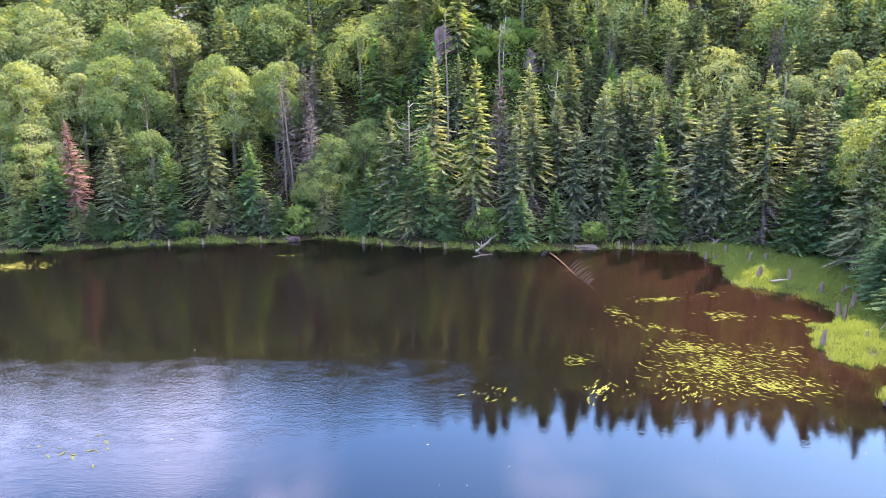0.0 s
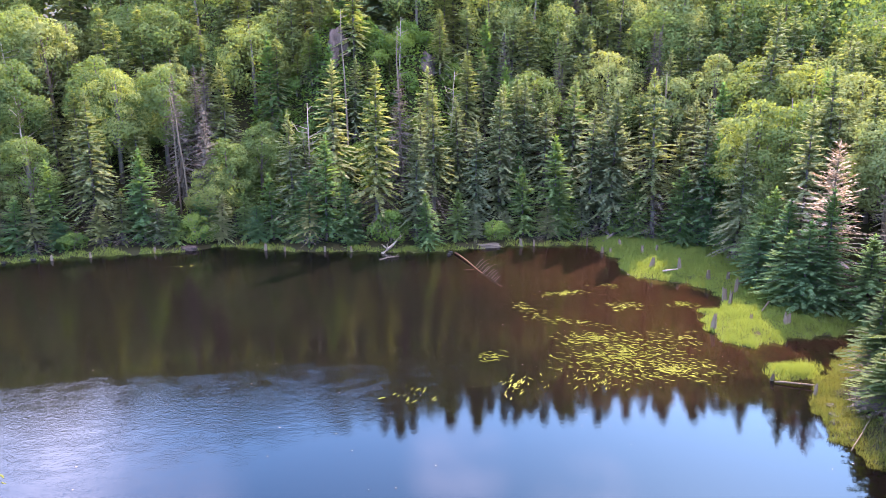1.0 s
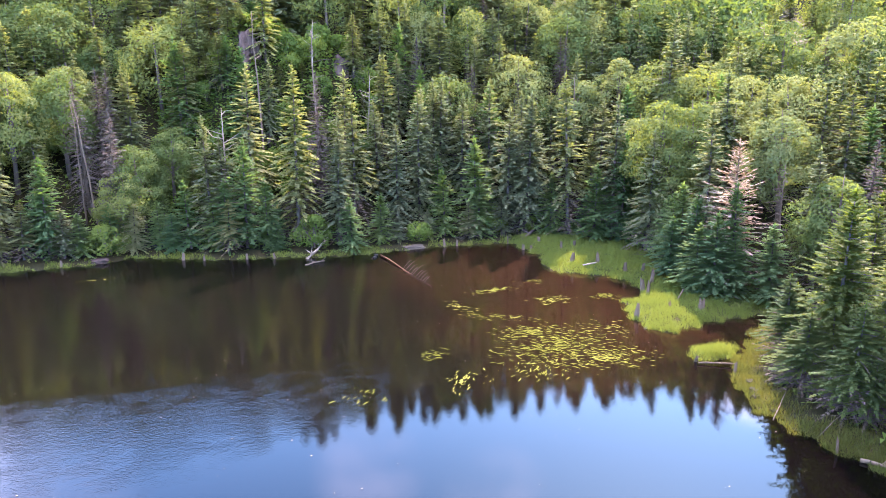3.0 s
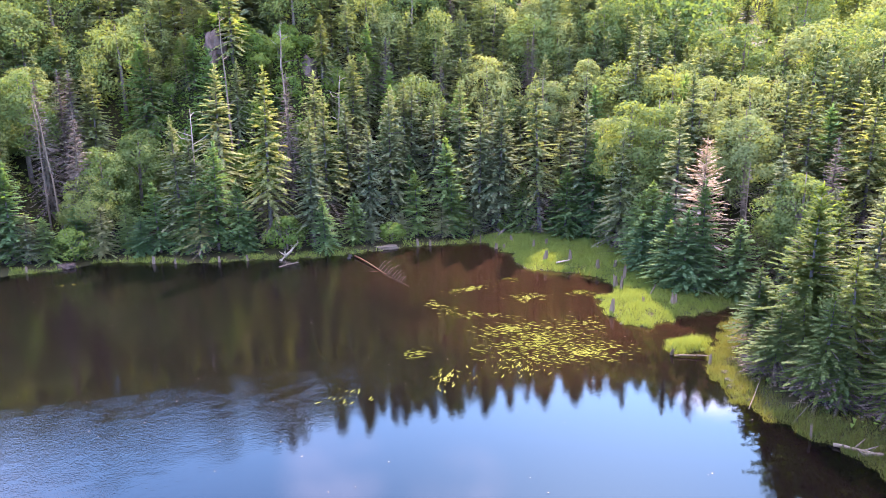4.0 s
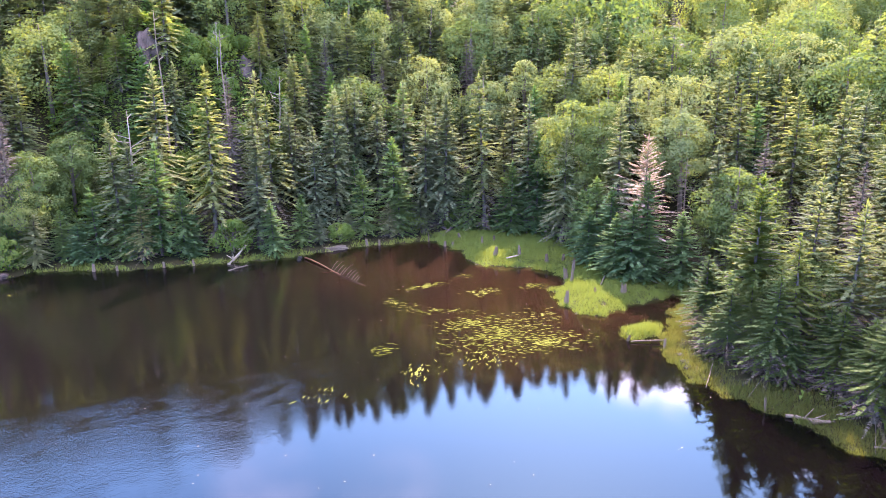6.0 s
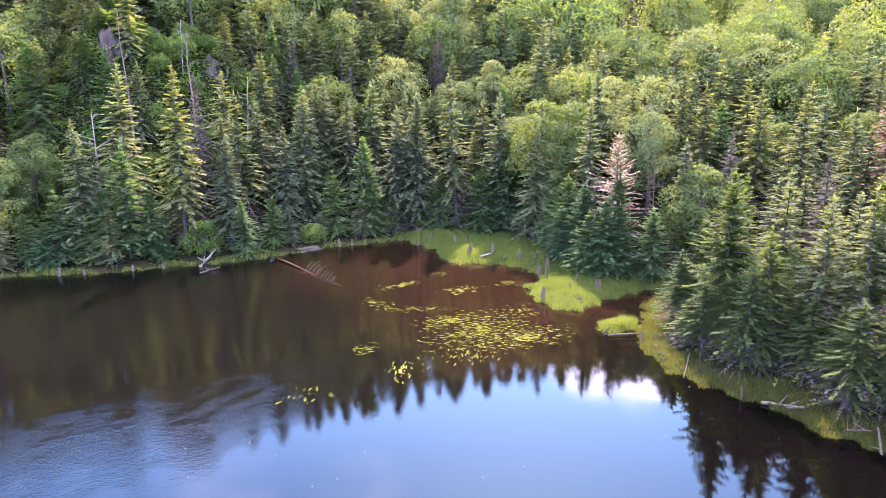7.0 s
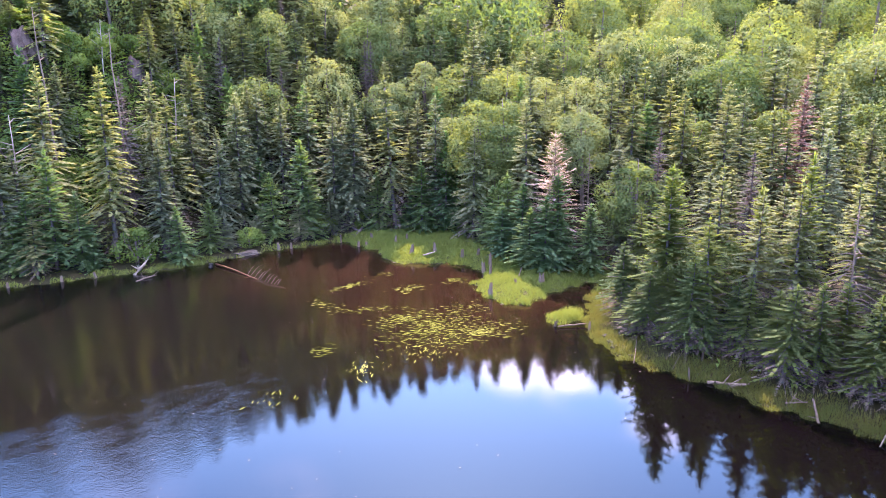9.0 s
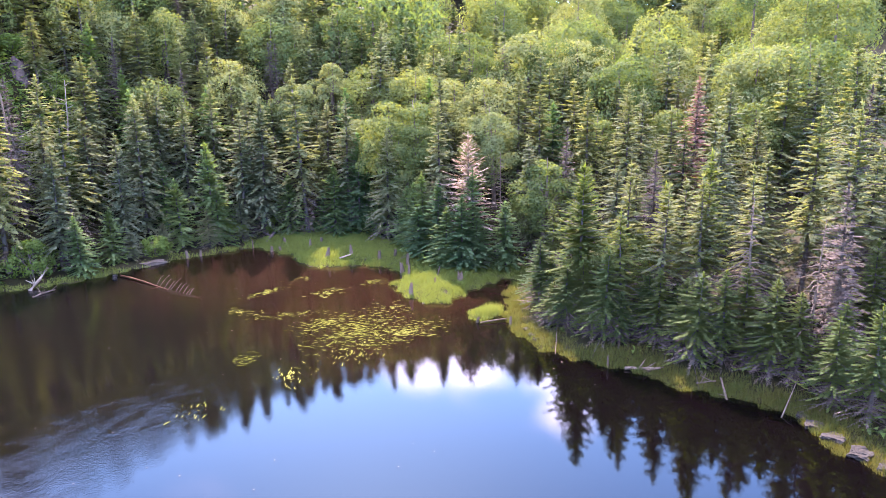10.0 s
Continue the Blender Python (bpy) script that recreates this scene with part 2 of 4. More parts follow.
    L(height, b.inputs["Height"])
    L(calc("MULTIPLY_ADD", windy, 0.115), b.inputs["Strength"])
    L(ruffled, b.inputs["Strength"].links[0].from_node.inputs[2])
    p, out = N("ShaderNodeBsdfPrincipled"), N("ShaderNodeOutputMaterial")
    p.inputs["IOR"].default_value = 1.28
    L(ranged(sep.outputs[1], 26.5, 34.0, 0.015, 0.09), p.inputs["Roughness"])
    L(shaded_near.outputs[2], p.inputs["Base Color"]), L(b.outputs[0], p.inputs["Normal"])
    L(p.outputs[0], out.inputs["Surface"])
    return m


M_WATER = water_material()


# ---- building helpers ----
def mesh_of(name, verts, faces, mat, smooth=False):
    me = bpy.data.meshes.new(name)
    me.from_pydata(np.asarray(verts, float).tolist(), [], faces if isinstance(faces, list) else faces.tolist())
    for mm in (mat if isinstance(mat, (list, tuple)) else (mat,)):
        me.materials.append(mm)
    if smooth:
        me.shade_smooth()
    return me


def part(name, me, parent, label=""):
    ob = new(name, me)
    ob.parent = parent
    if label:
        ob["label"] = label
    return ob


def thing(name, label, category, group="", kind=""):
    return tagged(new(name), label, category, group, kind)


def tube(points, radii, sides=7, rng=None, rough=0.0, cap=True):
    """Verts and faces of a tapered, slightly uneven limb along the points."""
    pts = [Vector(p) for p in points]
    V, F = [], []
    for i, p in enumerate(pts):
        d = (pts[min(i + 1, len(pts) - 1)] - pts[max(i - 1, 0)]).normalized()
        u = d.orthogonal().normalized() if abs(d.z) < 0.9 else Vector((1, 0, 0)).cross(d).normalized()
        w = d.cross(u)
        for k in range(sides):
            a = 2 * math.pi * k / sides
            r = radii[i] * (1 + (rng.uniform(-rough, rough) if rng else 0))
            V.append(tuple(p + (u * math.cos(a) + w * math.sin(a)) * r))
    for i in range(len(pts) - 1):
        for k in range(sides):
            F.append([i * sides + k, i * sides + (k + 1) % sides, (i + 1) * sides + (k + 1) % sides, (i + 1) * sides + k])
    if cap:
        F.append(list(range(sides))[::-1])
        F.append([(len(pts) - 1) * sides + k for k in range(sides)])
    return V, F


def joined(pieces):
    V, F = [], []
    for v, f in pieces:
        o = len(V)
        V.extend(v)
        F.extend([[i + o for i in q] for q in f])
    return V, F


def blades(base, way, length, width, across):
    """Many flat tapering pieces at once (arrays of n): diamonds from base along way."""
    n = len(base)
    side = across * (width * 0.5)[:, None]
    mid = base + way * (length * 0.45)[:, None]
    V = np.empty((n, 4, 3))
    V[:, 0], V[:, 1], V[:, 2], V[:, 3] = base, mid + side, base + way * length[:, None], mid - side
    return V.reshape(-1, 3), np.arange(n * 4).reshape(n, 4)


def needles(base, way, length, width, across):
    """As blades(), but one sharp triangle each."""
    n = len(base)
    side = across * (width * 0.5)[:, None]
    V = np.empty((n, 3, 3))
    V[:, 0], V[:, 1], V[:, 2] = base + side, base + way * length[:, None], base - side
    return V.reshape(-1, 3), np.arange(n * 3).reshape(n, 3)


def unit(v):
    return v / np.maximum(np.linalg.norm(v, axis=-1, keepdims=True), 1e-9)


# ---- the lie of the land ----
SHORE = np.array(((-60, 36), (-27.5, 41.6), (-21, 43), (-16.8, 43.9), (-10.5, 44.1), (-8.4, 45.2), (-6.2, 44.4), (-3, 42.8), (0.5, 42.2), (3.9, 41.3), (6, 41.3),
                  (9.9, 41.8), (15.3, 41), (15.4, 38.5), (15.7, 37.2), (14.7, 35), (15, 33.5), (17, 32.1), (17.7, 30.4), (17.3, 28.6), (17, 28), (15.6, 27.7),
                  (14.7, 25.8), (14.5, 24.2), (15.3, 23.4), (17.4, 24.0), (20.6, 24.1), (20.4, 23.2), (18.3, 22.1), (16.9, 20.6), (15.6, 19.7), (14.4, 18.2), (13.7, 16.4),
                  (13.9, 14.4), (14.4, 12.4), (14, 11.3), (14.5, 9.5), (14.7, 7.6), (13.2, 5.5), (12.6, 4.2), (11.5, -4), (6, -22), (-20, -34), (-52, -26), (-70, 5)), float)
WOOD_EDGE = np.array(((17.1, 41.8), (19.8, 40.5), (21.4, 37.8), (20.3, 33), (19.2, 29.8), (18.4, 27.6), (19.4, 25.9), (21, 24.2), (14.2, 24.2), (14.2, 41.8)), float)
ISLET = (15.35, 20.95)


def inside(poly, x, y):
    ins = np.zeros(np.shape(x), bool)
    for a, b in zip(poly, np.roll(poly, -1, 0)):
        dy = b[1] - a[1]
        ins ^= ((a[1] > y) != (b[1] > y)) & (x < (b[0] - a[0]) * (y - a[1]) / (dy if dy else 1e-9) + a[0])
    return ins


def from_shore(x, y):
    """Distance from the pond's edge: minus on the water."""
    x, y = np.asarray(x, float), np.asarray(y, float)
    x, y = x + 0.16 * np.sin(y * 4.3 + 1.7 * np.sin(x * 2.1)) + 0.08 * np.sin(y * 9.1 + x * 5), y + 0.16 * np.sin(x * 4.7 + 1.4 * np.sin(y * 2.3)) + 0.08 * np.sin(x * 10.3 - y * 4)
    d = np.full(x.shape, 1e9)
    for a, b in zip(SHORE, np.roll(SHORE, -1, 0)):
        e = b - a
        t = np.clip(((x - a[0]) * e[0] + (y - a[1]) * e[1]) / (e @ e), 0, 1)
        d = np.minimum(d, np.hypot(x - a[0] - t * e[0], y - a[1] - t * e[1]))
    return np.where(inside(SHORE, x, y), -d, d)


def ease(a, b, v):
    t = np.clip((v - a) / (b - a), 0, 1)
    return t * t * (3 - 2 * t)


def wavy(x, y):
    return np.sin(x * 0.83 + 1.3 * np.sin(y * 0.41)) * np.sin(y * 0.71 + 1.1 * np.sin(x * 0.37)) + 0.5 * np.sin(x * 2.3 + y * 1.1) * np.sin(y * 2.7 - x * 0.6)


def ground_z(x, y):
    x, y = np.asarray(x, float), np.asarray(y, float)
    s = from_shore(x, y)
    az = np.degrees(np.arctan2(x, y))
    k = (0.53 - 0.27 * ease(20, 56, az)) * (1 - 0.75 * ease(-70, -120, az)) * (1 - 0.5 * ease(70, 120, az))
    marsh = ease(9, 4, np.hypot(x - 18.5, (y - 32) * 0.62))
    up = np.maximum(s - 2 - 3 * marsh, 0)
    cap = 38 - 10 * ease(30, 12, az) + 40 * ease(30, 50, az) * ease(84, 76, az)
    rise = np.minimum(up, cap) + 0.3 * np.clip(up - cap, 0, 45)
    knob = 6.8 * np.exp(-(((x + 0.1) / 4) ** 2 + ((y - 57.5) / 3.5) ** 2)) + 3.6 * np.exp(-(((x - 7) / 3) ** 2 + ((y - 57) / 3.5) ** 2))
    rise = rise + (0.06 + 0.36 * ease(-17, -8, az)) * np.clip(up - 8, 0, 15) * ease(38, 16, az) * ease(-75, -50, az)
    land = 0.01 + 0.16 * ease(-0.15, 1.4, s) + 0.08 * np.minimum(s, 2) + k * rise * ease(0, 5, up) + knob + 0.22 * wavy(x, y) * ease(2, 9, up) + 0.03 * wavy(x * 3, y * 3)
    land = land - 1.2 * ease(90, 160, s) + 60 * ease(150, 900, s) * ease(40, 80, az) * ease(150, 110, az)
    bed = np.maximum(-0.9, 0.16 * s) - 0.005
    islet = 0.13 * ease(1.0, 0.5, np.hypot((x - ISLET[0]) / 1.0, (y - ISLET[1]) / 0.75)) - 0.03
    return np.where(s > 0, land, np.maximum(bed, np.where(np.hypot(x - ISLET[0], y - ISLET[1]) < 1.3, islet, -9)))


def ground_at(x, y):
    return float(ground_z(np.array([x]), np.array([y]))[0])


def make_ground():
    def axis(lo, hi, step):
        mid = np.arange(lo, hi + step / 2, step)
        out = np.cumsum(step * 1.25 ** np.arange(1, 36))
        out = out[out < 2600]
        return np.concatenate((lo - out[::-1], mid, hi + out))
    xs, ys = axis(-33, 30, 0.3), axis(2, 54, 0.3)
    X, Y = np.meshgrid(xs, ys)
    V = np.stack((X, Y, ground_z(X, Y)), -1).reshape(-1, 3)
    i = np.arange((len(ys) - 1) * len(xs)).reshape(len(ys) - 1, len(xs))[:, :-1].ravel()
    F = np.stack((i, i + 1, i + 1 + len(xs), i + len(xs)), 1)
    tagged(new("ground", mesh_of("ground", V, F, M_SOIL, True)), "dark forest floor with needles, moss and bare soil", "ground", kind="structure")


make_ground()


def make_water():
    V = [(-75, -40, 0), (40, -40, 0), (40, 52, 0), (-75, 52, 0)]
    tagged(new("water", mesh_of("water", V, [[0, 1, 2, 3]], M_WATER)), "peat-brown pond water mirroring trees and blue sky", "water", kind="structure")


make_water()


# ---- trees ----
def conifer_shape(seed, height, spread, whorls, per_whorl, twig, gap, bare=0.08, droop=0.25, thin=1.0, slim=0.9, dead_low=0.0, dense=2.5):
    """Twigs of a spruce or fir as flat sprays on whorled boughs. Gives live twigs, dead twigs and the bough sticks."""
    r = np.random.RandomState(seed)
    B, D, Ln, Wd, Ac = [], [], [], [], []
    dead_from = []
    lean = r.uniform(-0.02, 0.02, 2)
    for i in range(whorls):
        f = bare + (0.985 - bare) * (max(0.0, i + r.uniform(-0.3, 0.3)) / whorls) ** 0.92
        f = min(max(f, 0.02), 0.985)
        reach = spread * ((1 - f) ** slim * (0.86 + 0.14 * math.sin(i * 2.1 + seed)) + 0.03)
        if f < bare + 0.18:
            reach *= 0.75 + 0.25 * (f - bare) / 0.18
        for k in range(per_whorl):
            if r.rand() < gap:
                continue
            az = 2 * math.pi * (k + r.uniform(-0.35, 0.35)) / per_whorl + i * 1.9
            lng = reach * r.uniform(0.62, 1.18)
            rise = math.radians(-12 + 55 * f ** 1.4 + r.uniform(-15, 15))
            out = np.array((math.cos(az), math.sin(az), 0.0))
            side = np.array((-math.sin(az), math.cos(az), 0.0))
            z0 = f * height + r.uniform(-0.22, 0.22)
            dead = f < bare + dead_low and r.rand() < 0.75
            n = max(3, int(lng / twig * dense))
            u = np.concatenate((np.linspace(0.07, 0.95, n), [0.93]))
            u = np.clip(u + r.uniform(-0.04, 0.04, n + 1), 0.05, 1)
            sg = np.where(np.arange(n + 1) % 2, 1.0, -1.0)
            for flip in (1, -1):
                s = sg * flip
                p = np.outer(u * lng * math.cos(rise), out)
                p[:, 2] += z0 + u * lng * math.sin(rise) - droop * lng * u ** 2 + 0.1 * lng * np.maximum(u - 0.7, 0)
                p[:, 0] += lean[0] * p[:, 2]
                p[:, 1] += lean[1] * p[:, 2]
                ang = np.radians(np.where(u > 0.92, 12, 52) + r.uniform(-14, 14, n + 1))
                w = np.outer(np.cos(ang), out) + np.outer(np.sin(ang) * s, side)
                w[:, 2] += math.tan(rise) * 0.6 - droop * u * 1.1 + r.uniform(-0.22, 0.16, n + 1)
                w = unit(w)
                ln = twig * (1.5 - 0.75 * u) * r.uniform(0.75, 1.3, n + 1) * min(1.0, 0.34 + 0.66 * lng)
                up = np.array((0, 0, 1.0)) + r.uniform(-0.55, 0.55, (n + 1, 3))
                ac = unit(np.cross(w, up))
                B.append(p), D.append(w), Ln.append(ln), Wd.append(np.full(n + 1, twig * 0.8 * thin) * r.uniform(0.7, 1.25, n + 1)), Ac.append(ac)
                dead_from.append(np.full(n + 1, dead))
    # the leader
    n = 7
    p = np.zeros((n, 3))
    p[:, 2] = height * np.linspace(0.95, 0.985, n)
    p[:, :2] += p[:, 2:3] * lean
    w = unit(np.stack((r.uniform(-0.22, 0.22, n), r.uniform(-0.22, 0.22, n), np.ones(n)), 1))
    B.append(p), D.append(w), Ln.append(np.full(n, 0.34)), Wd.append(np.full(n, 0.07)), Ac.append(unit(np.cross(w, r.uniform(-1, 1, (n, 3)))))
    dead_from.append(np.zeros(n, bool))
    return [np.concatenate(a) for a in (B, D, Ln, Wd, Ac, dead_from)] + [lean]


def bough_sticks(seed, height, spread, count, bare, lo, hi, lean, thick=0.022, slim=0.9):
    r = random.Random(seed)
    out = []
    for i in range(count):
        f = lo + (hi - lo) * (i + r.random()) / count
        lng = spread * (1 - f) ** slim * r.uniform(0.7, 1.1)
        a, rise = r.uniform(0, 6.283), r.uniform(-0.3, 0.15) + 0.5 * f
        o = Vector((lean[0] * f * height, lean[1] * f * height, f * height))
        d = Vector((math.cos(a), math.sin(a), rise))
        pts = [o, o + d * lng * 0.5, o + d * lng - Vector((0, 0, 0.12 * lng))]
        out.append(tube(pts, [thick, thick * 0.65, 0.004], 3, cap=False))
    return out


def conifer(name, label, seed, height, spread, mat, trunk_mat=M_BARK, whorls=24, per_whorl=7, twig=0.25, gap=0.12, bare=0.06, droop=0.25, thin=1.0, slim=0.78, dead_low=0.0, sticks=14, kindword="spruce tree"):
    tree = thing(name, label, kindword, "conifers round the pond")
    B, D, Ln, Wd, Ac, dead, lean = conifer_shape(seed, height, spread, whorls, per_whorl, twig, gap, bare, droop, thin, slim, dead_low)
    r = random.Random(seed)
    pts = [Vector((lean[0] * height * f, lean[1] * height * f, -0.35 + (height + 0.3) * f)) for f in (0, 0.06, 0.3, 0.6, 0.85, 0.99)]
    base = 0.011 * height + 0.03
    pieces = [tube(pts, [base * 1.35, base, base * 0.82, base * 0.5, base * 0.22, 0.008], 7, r, 0.06)]
    part("trunk", mesh_of("trunk", *joined(pieces), trunk_mat, True), tree)
    if sticks:
        tagged(part("branchwork", mesh_of("branchwork", *joined(bough_sticks(seed + 5, height, spread, sticks, bare, 0.03, 0.8, lean, slim=slim)), trunk_mat), tree), kind="stuff")
    live = ~dead
    tagged(part("crown", mesh_of("crown", *needles(B[live], D[live], Ln[live], Wd[live], Ac[live]), mat), tree), kind="stuff")
    if dead.any():
        tagged(part("dead_brush", mesh_of("dead_brush", *needles(B[dead], D[dead], Ln[dead], Wd[dead] * 0.3, Ac[dead]), M_BRUSH), tree, "grey dead lower twigs"), kind="stuff")
    return tree


def broadleaf(name, label, seed, height, spread, mat, leaf=0.098, clumps=40, per_clump=290, low=0.18, trunk_mat=M_BARK, stems=1, limbs=True, kindword="deciduous tree", group="broadleaf trees on the slope"):
    tree = thing(name, label, kindword, group)
    r, q = np.random.RandomState(seed), random.Random(seed)
    centre, knob = [], []
    while len(centre) < clumps:
        v = r.normal(0, 1, 3)
        v /= np.linalg.norm(v)
        f = 0.5 + 0.5 * v[2]
        if f < 0.12 or (f < 0.35 and r.rand() < 0.5):
            continue
        wide = (0.62 + 0.38 * math.sin(math.pi * min(1, 0.25 + f * 0.75))) * r.uniform(0.62, 0.86)
        c = (v[0] * spread * wide, v[1] * spread * wide, height * (low + (0.9 - low) * (0.46 + 0.46 * v[2])))
        size = spread * r.uniform(0.26, 0.48)
        if all(math.dist(c, o) > 0.6 * (size + w) for o, w in zip(centre, knob)) or r.rand() < 0.08:
            centre.append(c)
            knob.append(size)
    centre, knob = np.array(centre), np.array(knob)
    middle = np.array((0, 0, height * (low + 0.42 * (0.9 - low))))
    pieces = []
    for st in range(stems):
        a = q.uniform(0, 6.28)
        lean = Vector((math.cos(a), math.sin(a), 0)) * (0.1 if stems == 1 else 0.45) * spread
        pts = [Vector((0, 0, -0.3)) + lean * 0.15, lean * 0.3 + Vector((0, 0, 0.3 * height)), lean + Vector((0.05 * spread, 0, 0.62 * height)), lean * 1.1 + Vector((0, 0, 0.9 * height))]
        b = (0.013 * height + 0.025) / stems ** 0.5
        pieces.append(tube(pts, [b * 1.3, b, b * 0.6, 0.012], 7, q, 0.05))
        for c in centre[st::stems * 3] if limbs else ():
            z = q.uniform(0.3, 0.62) * height
            o = lean * (z / height * 1.5) + Vector((0, 0, min(z, c[2] * 0.8)))
            e = Vector(c)
            part("limb", mesh_of("limb", *tube([o, o.lerp(e, 0.5) + Vector((0, 0, 0.08 * height)), e], [b * 0.45, b * 0.26, 0.008], 4, cap=False), trunk_mat), tree)
        part("trunk", mesh_of("trunk", *pieces.pop(), trunk_mat, True), tree)
    n = clumps * per_clump
    own = np.repeat(np.arange(clumps), per_clump)
    out = unit(centre - middle)
    d = unit(r.normal(0, 1, (n, 3)) + 0.75 * out[own] + (0, 0, 0.3))
    p = centre[own] + d * (knob[own] * r.uniform(0.72, 1.08, n))[:, None] * (1, 1, 0.85)
    w = unit(np.cross(d, r.normal(0, 1, (n, 3))) + d * 0.35 + (0, 0, 0.1))
    ac = unit(np.cross(w, unit(d + r.normal(0, 0.22, (n, 3)) + (0, 0, 0.25))))
    ln = leaf * r.uniform(0.7, 1.35, n)
    tagged(part("crown", mesh_of("crown", *needles(p, w, ln, ln * 1.15, ac), mat), tree), kind="stuff")
    return tree


def snag(name, label, seed, height, mat, limbs=9, thick=1.0):
    """A standing dead trunk with broken, crooked limbs."""
    t = thing(name, label, "dead tree", "standing dead trunks")
    q = random.Random(seed)
    lx, ly = q.uniform(-0.09, 0.09), q.uniform(-0.09, 0.09)
    pts = [Vector((lx * height * f + q.uniform(-0.05, 0.05), ly * height * f + q.uniform(-0.05, 0.05), -0.3 + (height + 0.3) * f)) for f in (0, 0.2, 0.4, 0.6, 0.8, 1)]
    b = (0.0045 * height + 0.024) * thick
    part("trunk", mesh_of("trunk", *tube(pts, [b * 1.2, b, b * 0.85, b * 0.7, b * 0.5, b * 0.22], 7, q, 0.1), mat, True), t)
    for i in range(limbs):
        f = q.uniform(0.35, 0.97)
        o = pts[0].lerp(pts[5], f)
        a, ln = q.uniform(0, 6.283), q.uniform(0.4, 1.3) * (1.25 - 0.6 * f)
        e1 = o + Vector((math.cos(a), math.sin(a), q.uniform(-0.1, 0.7))) * ln * 0.55
        e2 = e1 + Vector((math.cos(a + q.uniform(-0.8, 0.8)), math.sin(a), q.uniform(-0.2, 1.1))) * ln * 0.5
        part("limb", mesh_of("limb", *tube([o, e1, e2], [b * 0.4, b * 0.28, 0.008], 4, cap=False), mat), t)
    return t


patterns = {}


def pattern(key, tree, height):
    patterns.setdefault(key, []).append([tree, height, False])


for i in range(5):
    pattern("spruce", conifer("spruce", "slender green spruce with drooping boughs on the bank", 11 + i, 8.0, 2.0 + 0.13 * i, M_SPRUCE, whorls=46, per_whorl=7, twig=0.165, gap=0.08 + 0.03 * i, dead_low=0.12 if i % 2 else 0.0), 8.0)
for i in range(4):
    pattern("fir", conifer("fir", "dense blue-green balsam fir with tiered boughs", 31 + i, 6.0, 2.15, M_FIR, whorls=33, per_whorl=8, gap=0.04, droop=0.14, twig=0.17, slim=0.8, kindword="fir tree"), 6.0)
for i in range(4):
    pattern("olive", conifer("spruce", "tall yellow-green spruce with open sunlit boughs", 51 + i, 9.0, 2.5, M_OLIVE, whorls=42, per_whorl=7, twig=0.175, gap=0.12, droop=0.3, dead_low=0.2), 9.0)
for i in range(3):
    pattern("near", conifer("spruce", "large dense spruce with grey dead lower twigs", 71 + i, 7.0, 2.1, (M_SHADED, M_NEAR, M_NEAR)[i], whorls=44, per_whorl=8, gap=0.16, twig=0.125, droop=0.22, dead_low=0.28, sticks=30), 7.0)
for i in range(3):
    pattern("dead", conifer("dead_spruce", "dead grey spruce still holding its fine twigs", 91 + i, 8.0, 1.6, M_DEAD, M_SILVER, whorls=44, per_whorl=8, gap=0.1, twig=0.2, thin=0.36, droop=0.3, sticks=26, kindword="dead tree"), 8.0)
# olive needles: the sunlit yellow of these bank spruces put into their colour
for i in range(2):
    pattern("gold", conifer("spruce", "sunlit yellow-green spruce with grey dead inner twigs", 78 + i, 7.0, 2.0, M_OLIVE, whorls=40, per_whorl=8, gap=0.2, twig=0.13, droop=0.26, dead_low=0.36, sticks=30), 7.0)
# the near pattern whose needles are darkened in place of shade
patterns["dark"] = patterns["near"][:1]
pattern("broad_fir", conifer("fir", "broad dense fir lit along one side", 85, 7.0, 2.75, M_SHADED, whorls=46, per_whorl=9, gap=0.03, droop=0.12, twig=0.135, slim=0.85, bare=0.02, kindword="fir tree"), 7.0)


def bare_spruce(seed, height, spread):
    """A dead spruce that has shed its bark: a pole with thin, sagging limbs."""
    q = random.Random(seed)
    t = thing("dead_spruce", "bare bleached dead spruce with thin sagging limbs", "dead tree", "standing dead trunks")
    pts = [Vector((0.02 * f * height, -0.015 * f * height, -0.3 + (height + 0.3) * f)) for f in (0, 0.25, 0.5, 0.75, 1)]
    b = 0.007 * height + 0.02
    part("trunk", mesh_of("trunk", *tube(pts, [b * 1.2, b * 0.9, b * 0.65, b * 0.4, 0.012], 7, q, 0.06), M_SILVER, True), t)
    for i in range(60):
        f = 0.14 + 0.82 * (i + q.random()) / 60
        o = pts[0].lerp(pts[4], f)
        a, ln = q.uniform(0, 6.283), spread * (1.08 - f) * q.uniform(0.5, 1.1)
        d = Vector((math.cos(a), math.sin(a), 0))
        sag = q.uniform(0.05, 0.3)
        p = [o, o + d * ln * 0.4 + Vector((0, 0, 0.06 * ln)), o + d * ln * 0.75 - Vector((0, 0, sag * 0.4 * ln)), o + d * ln + Vector((0, 0, 0.08 * ln - sag * ln))]
        part("limb", mesh_of("limb", *tube(p, [0.024, 0.02, 0.014, 0.006], 4, cap=False), M_SILVER), t)
    return t


